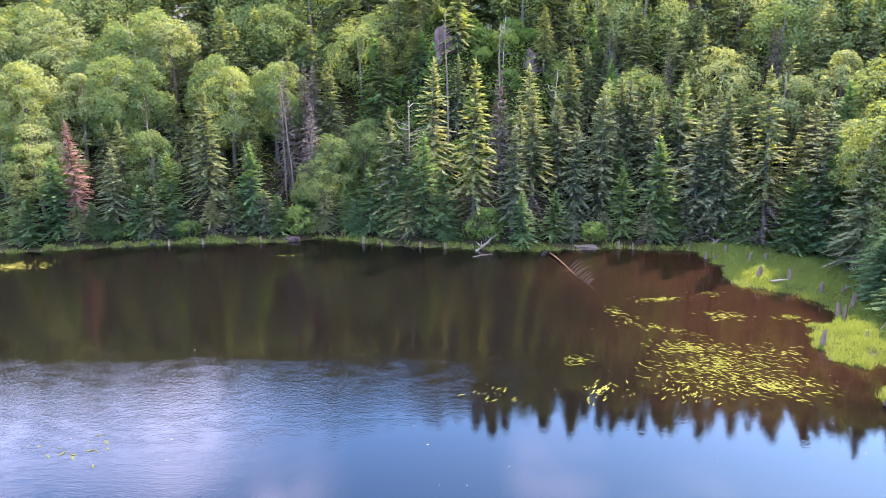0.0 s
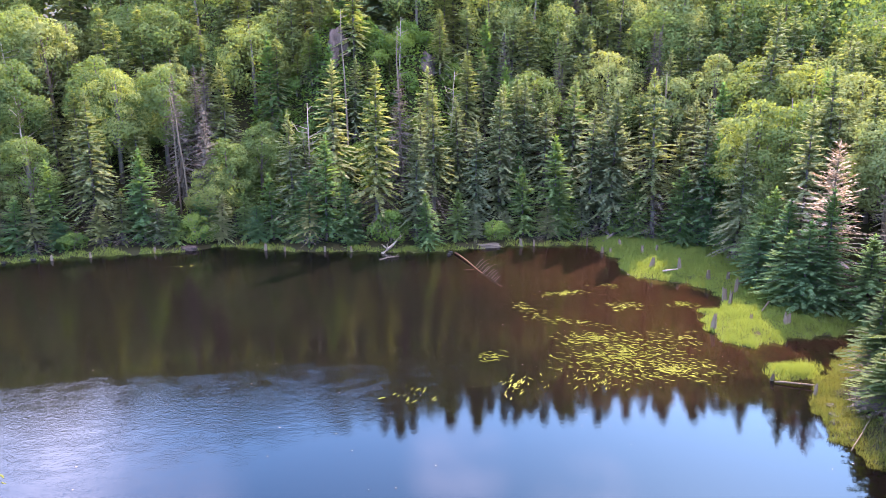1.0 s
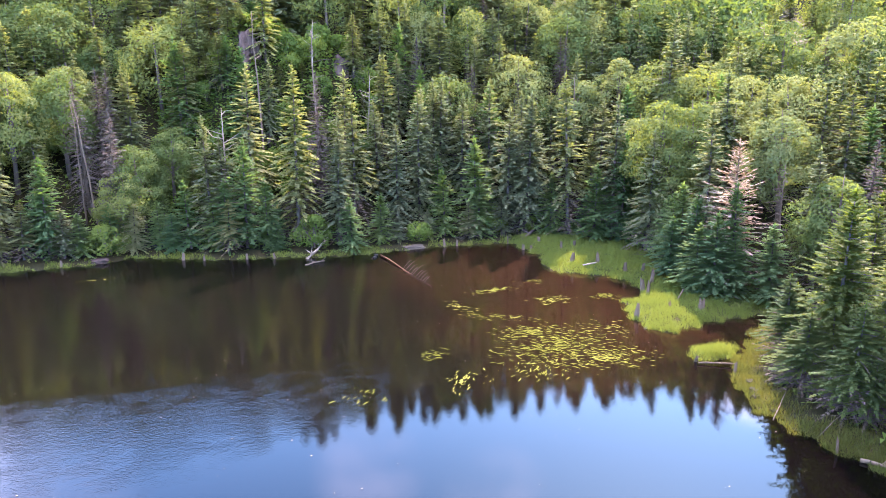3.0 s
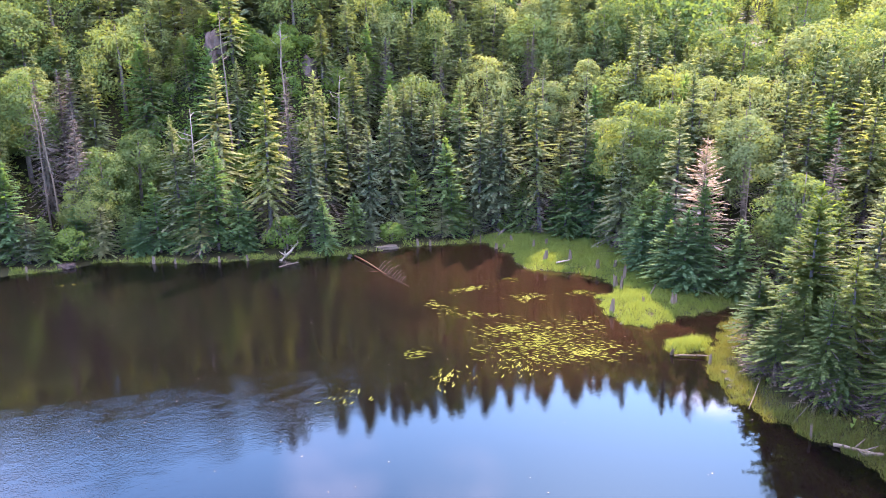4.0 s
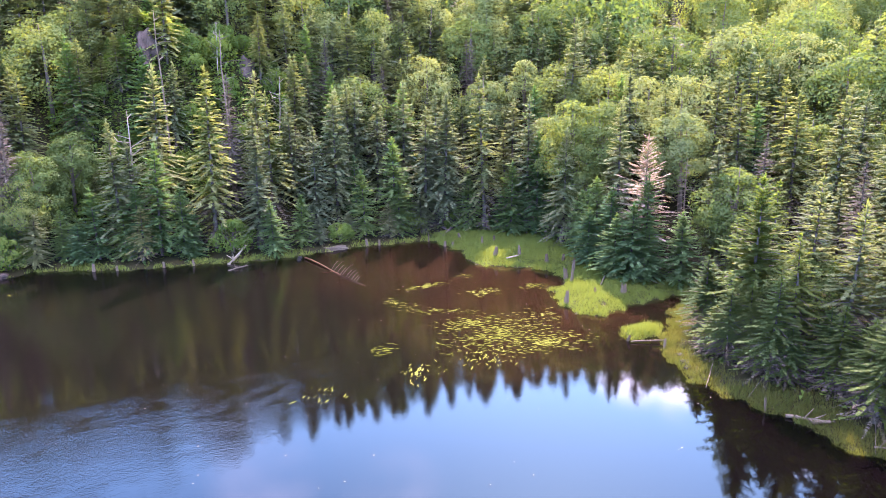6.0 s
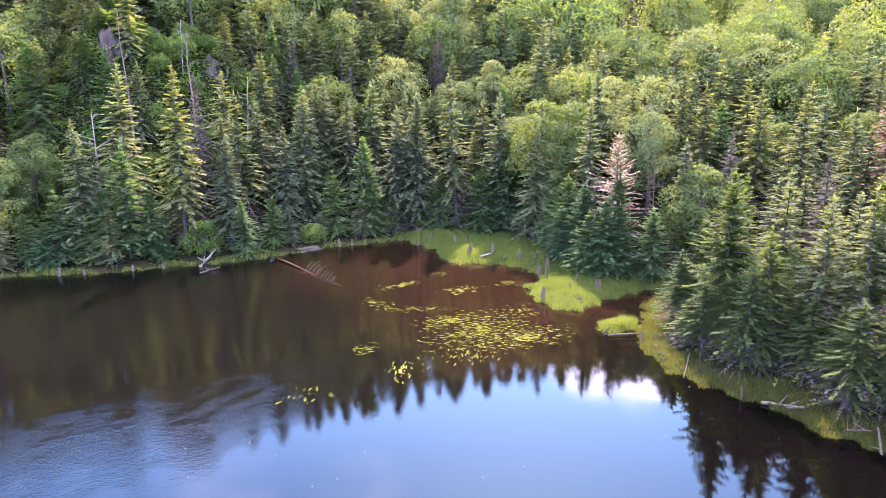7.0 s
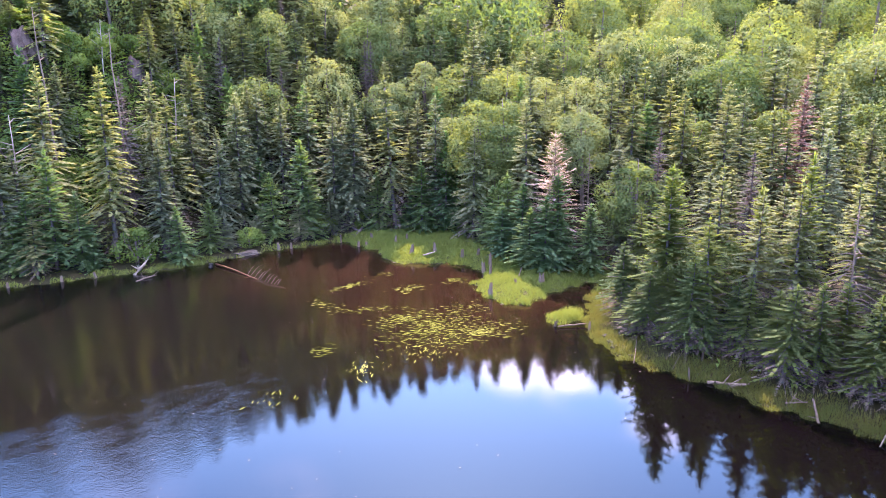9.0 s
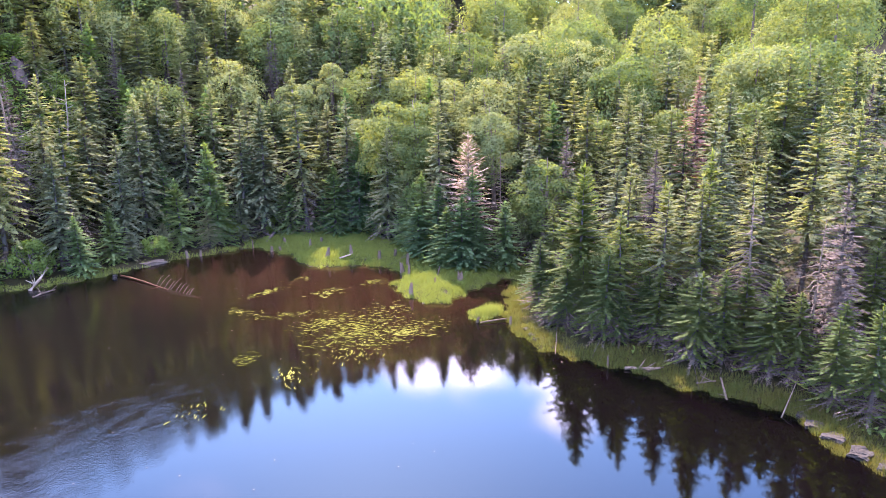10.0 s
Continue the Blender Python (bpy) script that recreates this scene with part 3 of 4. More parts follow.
pattern("bare", bare_spruce(99, 6.0, 2.0), 6.0)
pattern("rust", conifer("dead_spruce", "dying spruce with rust-brown needles", 97, 8.0, 2.0, M_RUST, M_SILVER, whorls=52, per_whorl=8, gap=0.05, twig=0.16, thin=0.55, droop=0.3, kindword="dead tree"), 8.0)
for i in range(3):
    pattern("far_spruce", conifer("spruce", "slender spruce high on the wooded slope", 61 + i, 8.0, 2.1, (M_SPRUCE, M_OLIVE, M_OLIVE)[i], whorls=27, per_whorl=6, twig=0.27, gap=0.08, sticks=0), 8.0)
pattern("tan", conifer("dead_spruce", "dying fir with tan and orange needles", 96, 7.5, 3.3, M_TAN, M_SILVER, whorls=25, per_whorl=9, gap=0.1, twig=0.2, thin=0.42, droop=0.12, kindword="dead tree"), 7.5)
for i in range(4):
    pattern("leafy", broadleaf("broadleaf_tree", "rounded sunlit green broadleaf tree on the slope", 111 + i, 7.5, 2.1, M_LEAF), 7.5)
for i in range(3):
    pattern("pale", broadleaf("birch", "pale yellow-green birch with loose crown", 131 + i, 7.5, 1.9, M_PALE_LEAF, trunk_mat=M_SILVER, clumps=34, kindword="birch tree"), 7.5)
for i in range(3):
    pattern("far_leafy", broadleaf("broadleaf_tree", "rounded sunlit broadleaf tree on the far slope", 161 + i, 8.0, 2.9, (M_LEAF, M_LEAF, M_PALE_LEAF)[i], leaf=0.125, clumps=34, per_clump=190, low=0.2, limbs=False), 8.0)
    pattern("shrub", broadleaf("shrub", "bright green alder shrub at the water's edge", 151 + i, 2.4, 1.3, M_SHRUB, leaf=0.1, clumps=24, per_clump=110, low=0.08, stems=3, kindword="shrub", group="shrubs on the bank"), 2.4)
for i in range(3):
    pattern("snag", snag("snag", "bare silver-grey dead trunk among living trees", 171 + i, 8.0, M_SILVER), 8.0)
pattern("white_snag", snag("snag", "bleached crooked dead tree with forked limbs", 181, 5.0, M_BLEACHED, 14, 1.1), 5.0)
pick = random.Random(7)
stand = []                 # where a trunk stands already


def plant(key, x, y, h, fat=1.0, which=None, turn=None, sink=0.0):
    """Sets a tree of that height; the first of each pattern is the pattern itself."""
    rows = patterns[key]
    row = rows[pick.randrange(len(rows)) if which is None else which % len(rows)]
    k = h / row[1]
    wide = (0.35 * 1 + 0.65 * k) * fat
    m = pose(x, y, ground_at(x, y) - sink, pick.uniform(-2, 2), pick.uniform(-2, 2), pick.uniform(0, 360) if turn is None else turn) @ Matrix.Diagonal((wide, wide, k, 1))
    stand.append((x, y))
    if row[2]:
        return copy_thing(row[0], m @ Matrix.Diagonal([1 / a for a in row[0].scale] + [1]))
    row[2] = True
    row[0].matrix_basis = m
    return row[0]


def grow(key, x, y, top):
    """A tree whose tip reaches that height over the water."""
    return plant(key, x, y, max(1.5, top - ground_at(x, y)))


# along the far bank: kind, x, y, height of the top
for key, x, y, top in (
        ("olive", -27.2, 44.0, 4.9), ("fir", -25.1, 44.2, 5.7), ("rust", -24.2, 45.5, 7.8), ("spruce", -21.8, 45.1, 6.0), ("olive", -21.9, 47.0, 7.7), ("fir", -20.0, 44.6, 3.7),
        ("fir", -18.3, 46.1, 5.7), ("olive", -16.1, 46.9, 9.9), ("fir", -12.9, 45.9, 6.3), ("fir", -6.7, 46.3, 3.3), ("spruce", -3.4, 45.7, 8.5), ("fir", -1.4, 44.4, 7.0),
        ("fir", -0.1, 43.8, 4.7), ("olive", 1.9, 44.8, 11.5), ("spruce", 4.2, 43.2, 7.4), ("olive", 5.8, 45.4, 9.9), ("spruce", 10.5, 46.5, 9.8), ("fir", 13.6, 43.4, 6.8),
        ("spruce", 15.7, 46.6, 10.5), ("spruce", 17.1, 43.0, 9.5), ("olive", 19.2, 40.8, 10.8), ("fir", -4.8, 45.3, 4.6), ("fir", 4.9, 42.0, 3.5), ("dead", 3.9, 47.8, 11.0),
        ("spruce", -0.8, 47.9, 11.6), ("spruce", 13.8, 47.1, 9.5), ("spruce", 8.6, 45.2, 7.7), ("spruce", 15.8, 43.3, 8.7), ("spruce", 17.0, 42.6, 9.6), ("spruce", 12.2, 48.6, 10.6)):
    grow(key, x, y, top)
# behind them up the slope: kind, x, y, height of the top
for key, x, y, top in (
        ("olive", -4.8, 55.7, 13.6), ("fir", -1.7, 55.6, 13.8), ("olive", 14.8, 55.0, 15.7), ("spruce", 9.2, 51.0, 12.3), ("spruce", 11.0, 47.7, 9.9), ("spruce", 12.6, 48.4, 10.5),
        ("fir", 16.2, 47.8, 10.2), ("spruce", 17.7, 44.8, 9.6), ("spruce", 16.9, 53.1, 13.7), ("spruce", 19.6, 55.5, 16.1), ("fir", 11.3, 55.8, 14.8), ("dead", 23.3, 50.0, 13.5),
        ("olive", -8.5, 52.4, 11.3), ("dead", -9.8, 52.3, 11.3), ("fir", -5.2, 55.5, 13.7), ("olive", -2.1, 55.7, 14.0), ("olive", -8.7, 53.3, 11.6), ("dead", -10.4, 52.9, 11.4),
        ("olive", 8.8, 50.7, 12.3), ("olive", 7.8, 55.6, 15.6), ("spruce", 14.7, 55.1, 15.7), ("dead", 23.5, 51.2, 13.6), ("snag", -11.3, 49.6, 9.4), ("snag", 0.4, 51.8, 15.2),
        ("snag", 3.9, 48.9, 13.9), ("white_snag", 7.9, 51.8, 10.9), ("white_snag", -2.5, 47.8, 8.9), ("spruce", -2.5, 46.4, 7.2), ("fir", -0.9, 53.0, 12.8), ("spruce", 0.9, 52.8, 12.0),
        ("dead", -11.2, 50.4, 10.8), ("dead", -9.3, 48.3, 8.8), ("white_snag", -32.4, 56.5, 15.2), ("white_snag", -23.3, 55.8, 14.2),
        ("white_snag", -21.4, 51.0, 9.8), ("white_snag", 4.7, 56.0, 15.0), ("snag", -10.6, 49.2, 10.0)):
    grow(key, x, y, top)
# round the head of the marsh: kind, x, y, height of the top
for key, x, y, top in (
        ("fir", 21.4, 37.9, 7.1), ("fir", 20.9, 32.0, 4.4), ("spruce", 27.1, 42.4, 14.7), ("spruce", 25.9, 34.1, 11.0), ("spruce", 22.5, 31.1, 9.2), ("olive", 26.6, 31.7, 10.0),
        ("olive", 28.2, 29.6, 10.7), ("olive", 28.0, 27.7, 10.0), ("dead", 26.1, 24.5, 7.6), ("spruce", 34.5, 30.8, 11.6), ("olive", 29.2, 25.0, 9.7), ("olive", 26.5, 20.7, 9.5),
        ("spruce", 24.4, 25.4, 7.2), ("gold", 18.0, 15.6, 7.0), ("tan", 21.2, 27.6, 7.5), ("fir", 20.6, 26.6, 5.6), ("fir", 20.9, 39.2, 4.0), ("bare", 24.3, 27.8, 6.2),
        # the two spruces in this row are added to cast shade on bay and marsh
        ("fir", 20.0, 28.9, 4.8), ("fir", 20.9, 30.9, 5.0), ("spruce", 21.3, 38.9, 9.4), ("spruce", 21.4, 34.9, 7.6), ("fir", 19.9, 38.6, 5.2)):
    grow(key, x, y, top)
# on the right bank: kind, x, y, height of the top
for key, x, y, top in (
        ("broad_fir", 17.2, 17.3, 6.9), ("gold", 18.2, 17.6, 6.3), ("near", 16.5, 14.8, 5.3), ("gold", 17.3, 13.6, 6.4), ("near", 18.6, 14.4, 6.2), ("spruce", 28.7, 21.1, 9.7),
        ("rust", 28.1, 17.7, 10.3), ("olive", 21.6, 9.7, 9.2), ("spruce", 39.5, 19.2, 11.6), ("spruce", 43.9, 19.1, 12.3), ("spruce", 32.5, 13.3, 11.3), ("olive", 28.6, 10.1, 12.1),
        ("near", 18.8, 12.5, 7.6), ("gold", 19.0, 10.7, 7.2), ("gold", 17.8, 12.2, 6.8), ("near", 20.7, 19.3, 6.2), ("bare", 17.0, 7.9, 5.8), ("dead", 17.7, 7.3, 6.9),
        ("gold", 20.7, 7.8, 9.4), ("bare", 17.7, 10.3, 6.2), ("dark", 14.9, 5.4, 3.9), ("dark", 15.3, 6.5, 3.2), ("dark", 16.4, 8.0, 3.4), ("dark", 16.1, 10.4, 3.8),
        ("near", 17.8, 19.6, 3.0)):
    grow(key, x, y, top)
# broadleaf trees: kind, x, y, height of the top
for key, x, y, top in (
        ("leafy", 33.9, 38.8, 14.7), ("leafy", 48.3, 40.4, 15.4), ("leafy", 43.8, 34.6, 13.3), ("leafy", 50.7, 33.6, 13.9), ("leafy", 59.2, 32.5, 14.8), ("leafy", 65.8, 30.3, 15.5),
        ("leafy", 33.4, 36.4, 13.1), ("leafy", 24.2, 35.2, 10.0), ("leafy", 39.1, 36.2, 13.3), ("leafy", 22.8, 35.8, 9.9), ("pale", 26.0, 46.5, 12.6), ("pale", 22.6, 46.5, 11.5),
        ("leafy", 24.4, 24.7, 6.7), ("leafy", 17.9, 15.6, 4.6), ("leafy", 34.0, 22.0, 8.9), ("leafy", 32.0, 26.0, 8.6), ("leafy", 41.6, 17.7, 9.7), ("leafy", 50.2, 25.2, 12.3)):
    grow(key, x, y, top)
# broadleaf trees on the left slope: kind, x, y, height of the top
for key, x, y, top in (
        ("leafy", -24.0, 51.7, 12.8), ("leafy", -22.2, 53.1, 12.5), ("pale", -26.2, 51.0, 11.6), ("leafy", -17.0, 54.0, 12.9), ("leafy", -15.6, 51.8, 12.0), ("leafy", -12.7, 53.2, 12.0),
        ("leafy", -7.7, 48.9, 7.1), ("leafy", -5.9, 50.8, 8.0), ("leafy", -8.7, 47.7, 5.5), ("pale", -21.4, 57.3, 16.0), ("leafy", -26.9, 46.1, 7.2), ("pale", -12.5, 56.5, 12.7),
        ("leafy", -29.2, 49.4, 12.4), ("leafy", -20.2, 47.9, 7.6)):
    grow(key, x, y, top)
# low growth on the banks
for key, x, y, h in (
        ("shrub", 2.6, 43.0, 2.2), ("shrub", -9.6, 45.6, 2.0), ("shrub", -17.0, 45.0, 1.2), ("shrub", 9.4, 42.8, 1.4), ("shrub", 17.6, 42.4, 1.2),
        ("shrub", 19.8, 41.4, 0.9), ("fir", 6.9, 43.0, 3.2), ("fir", 11.4, 43.4, 4.4), ("shrub", 14.6, 43.0, 1.6), ("fir", -2.6, 44.6, 4.4), ("shrub", -21.0, 44.6, 1.0), ("fir", 19.5, 27.9, 2.6)):
    plant(key, x, y, h)


def fill_forest():
    """The rest of the wood, tree by tree, on an uneven lattice behind those above."""
    r = random.Random(21)
    step = 2.05
    for iy in range(60):
        for ix in range(70):
            x, y = -44 + ix * step + r.uniform(-0.8, 0.8) + (iy % 2) * step / 2, -4 + iy * step * 0.9 + r.uniform(-0.8, 0.8)
            s = float(from_shore(np.array([x]), np.array([y]))[0])
            luck, size, sort = r.random(), r.random(), r.random()
            az = math.degrees(math.atan2(x, y))
            if s < 1.5 or s > 21 or x < -38 or az > 77 or (x > 13 and y < 26 and s > 4.5 and luck > 0.62) or bool(inside(WOOD_EDGE, np.array([x]), np.array([y]))[0]):
                continue
            if min(math.hypot(x - a, y - b) for a, b in stand) < 1.35:
                continue
            if 51 < y < 58 and (abs(x + 1.6 - 0.2 * (y - 50)) < 1.3 or abs(x - 6.3 - 0.1 * (y - 50)) < 0.9):
                continue
            if s < 4.5:
                h = 2.0 + 2.2 * size
                key = "fir" if sort < 0.8 else ("spruce" if sort < 0.92 else "shrub")
                if x > 13 and y < 24:
                    key = "near"
            else:
                h = min(4.0 + 2.8 * size + 0.16 * (s - 4.5), 9.0)
                leafy = 0.4 if az < -14 else 0.36 if az > 40 and s > 7 else 0.3 if s > 8 else 0.14
                luck = luck / 0.62 if x > 13 and y < 26 else luck
                key = ("leafy" if sort < leafy * 0.65 else "pale") if sort < leafy else ("spruce" if luck < 0.45 else "olive" if luck < 0.72 else "fir" if luck < 0.9 else "dead" if luck < 0.96 else "olive")
                # more olive trees to the right, a sunlit tone given by needle colour
                if az > 50 and key in ("spruce", "fir") and size > 0.5:
                    key = "olive"
                if az > 46 and x > 18 and s < 14 and key in ("leafy", "pale"):
                    key = "spruce"
            if s > 9 and math.hypot(x + 6, y) > 40 and key in ("leafy", "pale"):
                key = "far_leafy"
            if s > 12 and math.hypot(x + 6, y) > 40 and key in ("spruce", "olive", "fir"):
                key = "far_spruce"
            if s < 9 and x > 13 and math.hypot(x + 6, y) < 29 and key in ("spruce", "olive", "fir"):
                key = "near"
            if key == "shrub":
                h = 1.0 + size
            plant(key, x, y, h)


def fringe():
    """Young firs and brush that come right down to the water."""
    r = random.Random(44)
    for (ax, ay), (bx, by) in zip(SHORE[1:12], SHORE[2:13]):
        n = max(1, round(math.hypot(bx - ax, by - ay) / 1.15))
        for i in range(n):
            f = (i + r.random()) / n
            x, y = ax + (bx - ax) * f, ay + (by - ay) * f + r.uniform(1.0, 1.9)
            if min(math.hypot(x - a, y - b) for a, b in stand) > 0.7:
                plant(r.choice(("fir", "fir", "fir", "spruce", "spruce", "olive")), x, y, r.uniform(1.6, 3.8), fat=1.1)
    for i in range(25):
        y = 4.4 + i * 0.62
        x = float(np.interp(y, (4.2, 5.5, 7.6, 9.5, 11.3, 12.4, 14.4, 16.4, 18.2, 19.7), (12.6, 13.2, 14.7, 14.5, 14.0, 14.4, 13.9, 13.7, 14.4, 15.6))) + r.uniform(1.5, 2.6)
        if min(math.hypot(x - a, y - b) for a, b in stand) > 0.6:
            # which=0 takes the darkened needles, standing in for shade on the bank
            plant("near", x, y, r.uniform(1.7, 3.6), fat=1.15, which=0)
    for i in range(22):
        f = i / 21 * 7
        j = min(int(f), 6)
        a, b = WOOD_EDGE[j], WOOD_EDGE[j + 1]
        x, y = a + (b - a) * (f - j) + (r.uniform(0.2, 0.9), r.uniform(-0.2, 0.4))
        if min(math.hypot(x - p, y - q) for p, q in stand) > 0.8:
            plant("fir", float(x), float(y), r.uniform(2.2, 4.2), fat=1.1)


fringe()


def scrub_below_cliffs():
    """Seedlings and brush on the steep ground round the bare rocks."""
    r = random.Random(52)
    for i in range(110):
        x, y = r.uniform(-6.5, 9.5), r.uniform(50, 60)
        if min(math.hypot(x - a, y - b) for a, b in stand) > 0.75 and math.hypot(x + 0.3, y - 56) > 1.3 and math.hypot(x - 6.9, y - 56) > 1.1:
            plant(r.choice(("fir", "shrub", "shrub", "far_spruce")), x, y, r.uniform(1.1, 2.4))


scrub_below_cliffs()


def fill_far_slope():
    """Rounded crowns on the open slope to the right, mixed with some dark spires."""
    r = random.Random(33)
    for iy in range(34):
        for ix in range(34):
            x, y = 14 + ix * 3.6 + r.uniform(-1.2, 1.2) + (iy % 2) * 1.8, 4 + iy * 3.3 + r.uniform(-1.2, 1.2)
            s = float(from_shore(np.array([x]), np.array([y]))[0])
            luck, size = r.random(), r.random()
            az = math.degrees(math.atan2(x, y))
            if luck > 0.78 or s < 21 or s > 56 or az < 38 or az > 72 or y > 60 or min(math.hypot(x - a, y - b) for a, b in stand) < 2.2:
                continue
            leafy = luck < (0.32 if y < 48 else 0.14)
            plant("far_leafy" if leafy else "far_spruce", x, y, 6.5 + 3.5 * size if leafy else 4.2 + 3.2 * size)


fill_forest()
fill_far_slope()


def leaf_cloud(seed, height, spread, clumps, per_clump, leaf):
    """Leaves of a far broadleaf crown."""
    r = np.random.RandomState(seed)
    c = unit(r.normal(0, 1, (clumps, 3))) * r.uniform(0.45, 0.95, (clumps, 1)) * (spread, spread, height * 0.36) + (0, 0, height * 0.58)
    n = clumps * per_clump
    d = unit(r.normal(0, 1, (n, 3)) + (0, 0, 0.4))
    p = np.repeat(c, per_clump, 0) + d * r.uniform(0.5, 1.05, (n, 1)) * spread * 0.36
    w = unit(np.cross(d, r.normal(0, 1, (n, 3))) + d * 0.3)
    return needles(p, w, leaf * r.uniform(0.8, 1.4, n), np.full(n, leaf * 0.8), unit(np.cross(w, d + r.normal(0, 0.3, (n, 3)))))


def far_woods():
    """Woods past the single trees: crowns of many flat twigs or leaves, joined."""
    r = np.random.RandomState(5)
    firs = [needles(*conifer_shape(201 + i, 8.5, 2.2, 14, 6, 0.5, 0.1, thin=1.25, slim=0.8)[:5]) for i in range(4)]
    leafs = [leaf_cloud(221 + i, 8.0, 2.4, 26, 34, 0.3) for i in range(4)]
    sets = {"fir": ([], [], 0), "leaf": ([], [], 0)}
    for iy in range(52):
        for ix in range(62):
            x, y = -75 + ix * 3.1 + r.uniform(-1.3, 1.3), -50 + iy * 3.1 + r.uniform(-1.3, 1.3)
            s = float(from_shore(np.array([x]), np.array([y]))[0])
            az = math.degrees(math.atan2(x, y))
            seen = -44 < az < 86
            luck, a, k, pickone = r.rand(), r.uniform(0, 6.28), r.uniform(0.85, 1.3), r.randint(4)
            if s < ((55 if az > 38 else 20.5) if seen else 2.5) or s > ((84 if az > 40 else 38) if seen else 8):
                continue
            sort = "leaf" if luck < (0.62 if az > 36 else 0.3 if az < -10 else 0.15) else "fir"
            v, f = (leafs if sort == "leaf" else firs)[pickone]
            w = v.copy()
            w[:, 0], w[:, 1] = (v[:, 0] * math.cos(a) - v[:, 1] * math.sin(a)) * k + x, (v[:, 0] * math.sin(a) + v[:, 1] * math.cos(a)) * k + y
            w[:, 2] = v[:, 2] * k + ground_at(x, y)
            Vs, Fs, count = sets[sort]
            Vs.append(w), Fs.append(f + count)
            sets[sort] = (Vs, Fs, count + len(v))
    for sort, name, mat, label in (("fir", "far_conifers", M_SPRUCE, "far spruce woods covering the slopes round the pond"), ("leaf", "far_broadleaf_woods", M_LEAF, "far sunlit broadleaf woods on the slopes")):
        Vs, Fs, count = sets[sort]
        tagged(new(name, mesh_of(name, np.concatenate(Vs), np.concatenate(Fs), mat)), label, "woods", kind="stuff")


def undergrowth():
    """Ferns, seedlings and brush under the trees."""
    r = np.random.RandomState(15)
    n = 140000
    x, y = r.uniform(-32, 44, n), r.uniform(2, 66, n)
    x[:26000], y[:26000] = r.uniform(-7, 10, 26000), r.uniform(49, 61, 26000)
    s = from_shore(x, y)
    az = np.degrees(np.arctan2(x, y))
    clump = np.sin(x * 1.7 + 2 * np.sin(y * 0.9)) * np.sin(y * 1.9 + x * 0.4)
    ok = (s > np.where(y < 24, 1.0, np.where(y > 38, 0.6, 1.0))) & (s < 22) & (az > -40) & (az < 86) & ~inside(WOOD_EDGE, x, y) & ((clump + r.uniform(-0.8, 0.8, n) > -0.1) | (np.arange(n) < 26000))
    x, y, clump = x[ok], y[ok], clump[ok]
    n = len(x)
    p = np.stack((x, y, ground_z(x, y) + r.uniform(0, 1, n) ** 1.5 * (0.5 + 0.7 * np.maximum(clump, 0))), 1)
    d = unit(r.normal(0, 1, (n, 3)) * (1, 1, 0.45))
    ln = r.uniform(0.1, 0.24, n) * np.where(y > 48, 1.5, 1.0)
    me = mesh_of("undergrowth", *needles(p, d, ln, ln * 0.75, unit(np.cross(d, (0, 0, 1) + r.normal(0, 0.4, (n, 3))))), M_SHRUB)
    tagged(new("undergrowth", me), "green brush and seedlings under the trees", "undergrowth", kind="stuff")


undergrowth()
far_woods()
for rows in patterns.values():
    for row in rows:
        if not row[2]:
            plant(next(k for k, v in patterns.items() if v is rows), 34 + pick.uniform(-3, 3), 24 + pick.uniform(-3, 3), row[1], which=rows.index(row))


# ---- grass on the marsh and the banks ----
def grass(name, label, n_try, box, keep, mat, tall, seed):
    r = np.random.RandomState(seed)
    x, y = r.uniform(box[0], box[1], n_try), r.uniform(box[2], box[3], n_try)
    ok = keep(x, y, r)
    x, y = x[ok], y[ok]
    n = len(x)
    p = np.stack((x, y, np.maximum(ground_z(x, y) - 0.03, -0.06)), 1)
    tuft = 0.6 + 0.4 * np.sin(x * 2.9 + 2 * np.sin(y * 1.7)) * np.sin(y * 3.3)
    w = unit(np.stack((r.normal(0, 0.32, n), r.normal(0, 0.32, n), np.ones(n)), 1))
    ln = tall * r.uniform(0.4, 1.25, n) * (0.5 + 0.75 * tuft)
    a = r.uniform(0, 6.28, n)
    ac = np.stack((np.cos(a), np.sin(a), np.zeros(n)), 1)
    me = mesh_of(name, *needles(p, w, ln, np.full(n, 0.02) * r.uniform(0.7, 1.4, n), ac), mat)
    return tagged(new(name, me), label, "grass", kind="stuff")


def on_marsh(x, y, r):
    s = from_shore(x, y)
    near = inside(WOOD_EDGE + np.array((0.6, 0.0)), x, y)
    return (s > -0.2 + 0.25 * r.rand(len(x))) & (near | ((x > 14.4) & (x < 22) & (y > 22.4) & (y < 26) & (s < 2.5)))


def on_bank(x, y, r):
    s = from_shore(x, y)
    edge = 0.55 + 0.55 * np.sin(x * 0.9) * np.sin(x * 0.37 + y * 0.8) + 0.35 * np.sin(x * 2.7 + y * 2.2)
    return (s > -0.12) & (s < edge) & ~on_marsh(x, y, r)


def on_near_bank(x, y, r):
    s = from_shore(x, y)
    edge = 0.74 + 0.36 * np.sin(y * 1.3) * np.sin(x * 0.7 + y * 0.5)
    return (s > -0.3) & (s < edge * r.uniform(0.3, 1.9, len(x))) & ~on_marsh(x, y, r)


def on_islet(x, y, r):
    return np.hypot((x - ISLET[0]) / 1.0, (y - ISLET[1]) / 0.72) < r.uniform(0.45, 1.15, len(x)) * (1 + 0.15 * np.sin(x * 5 + y * 3))


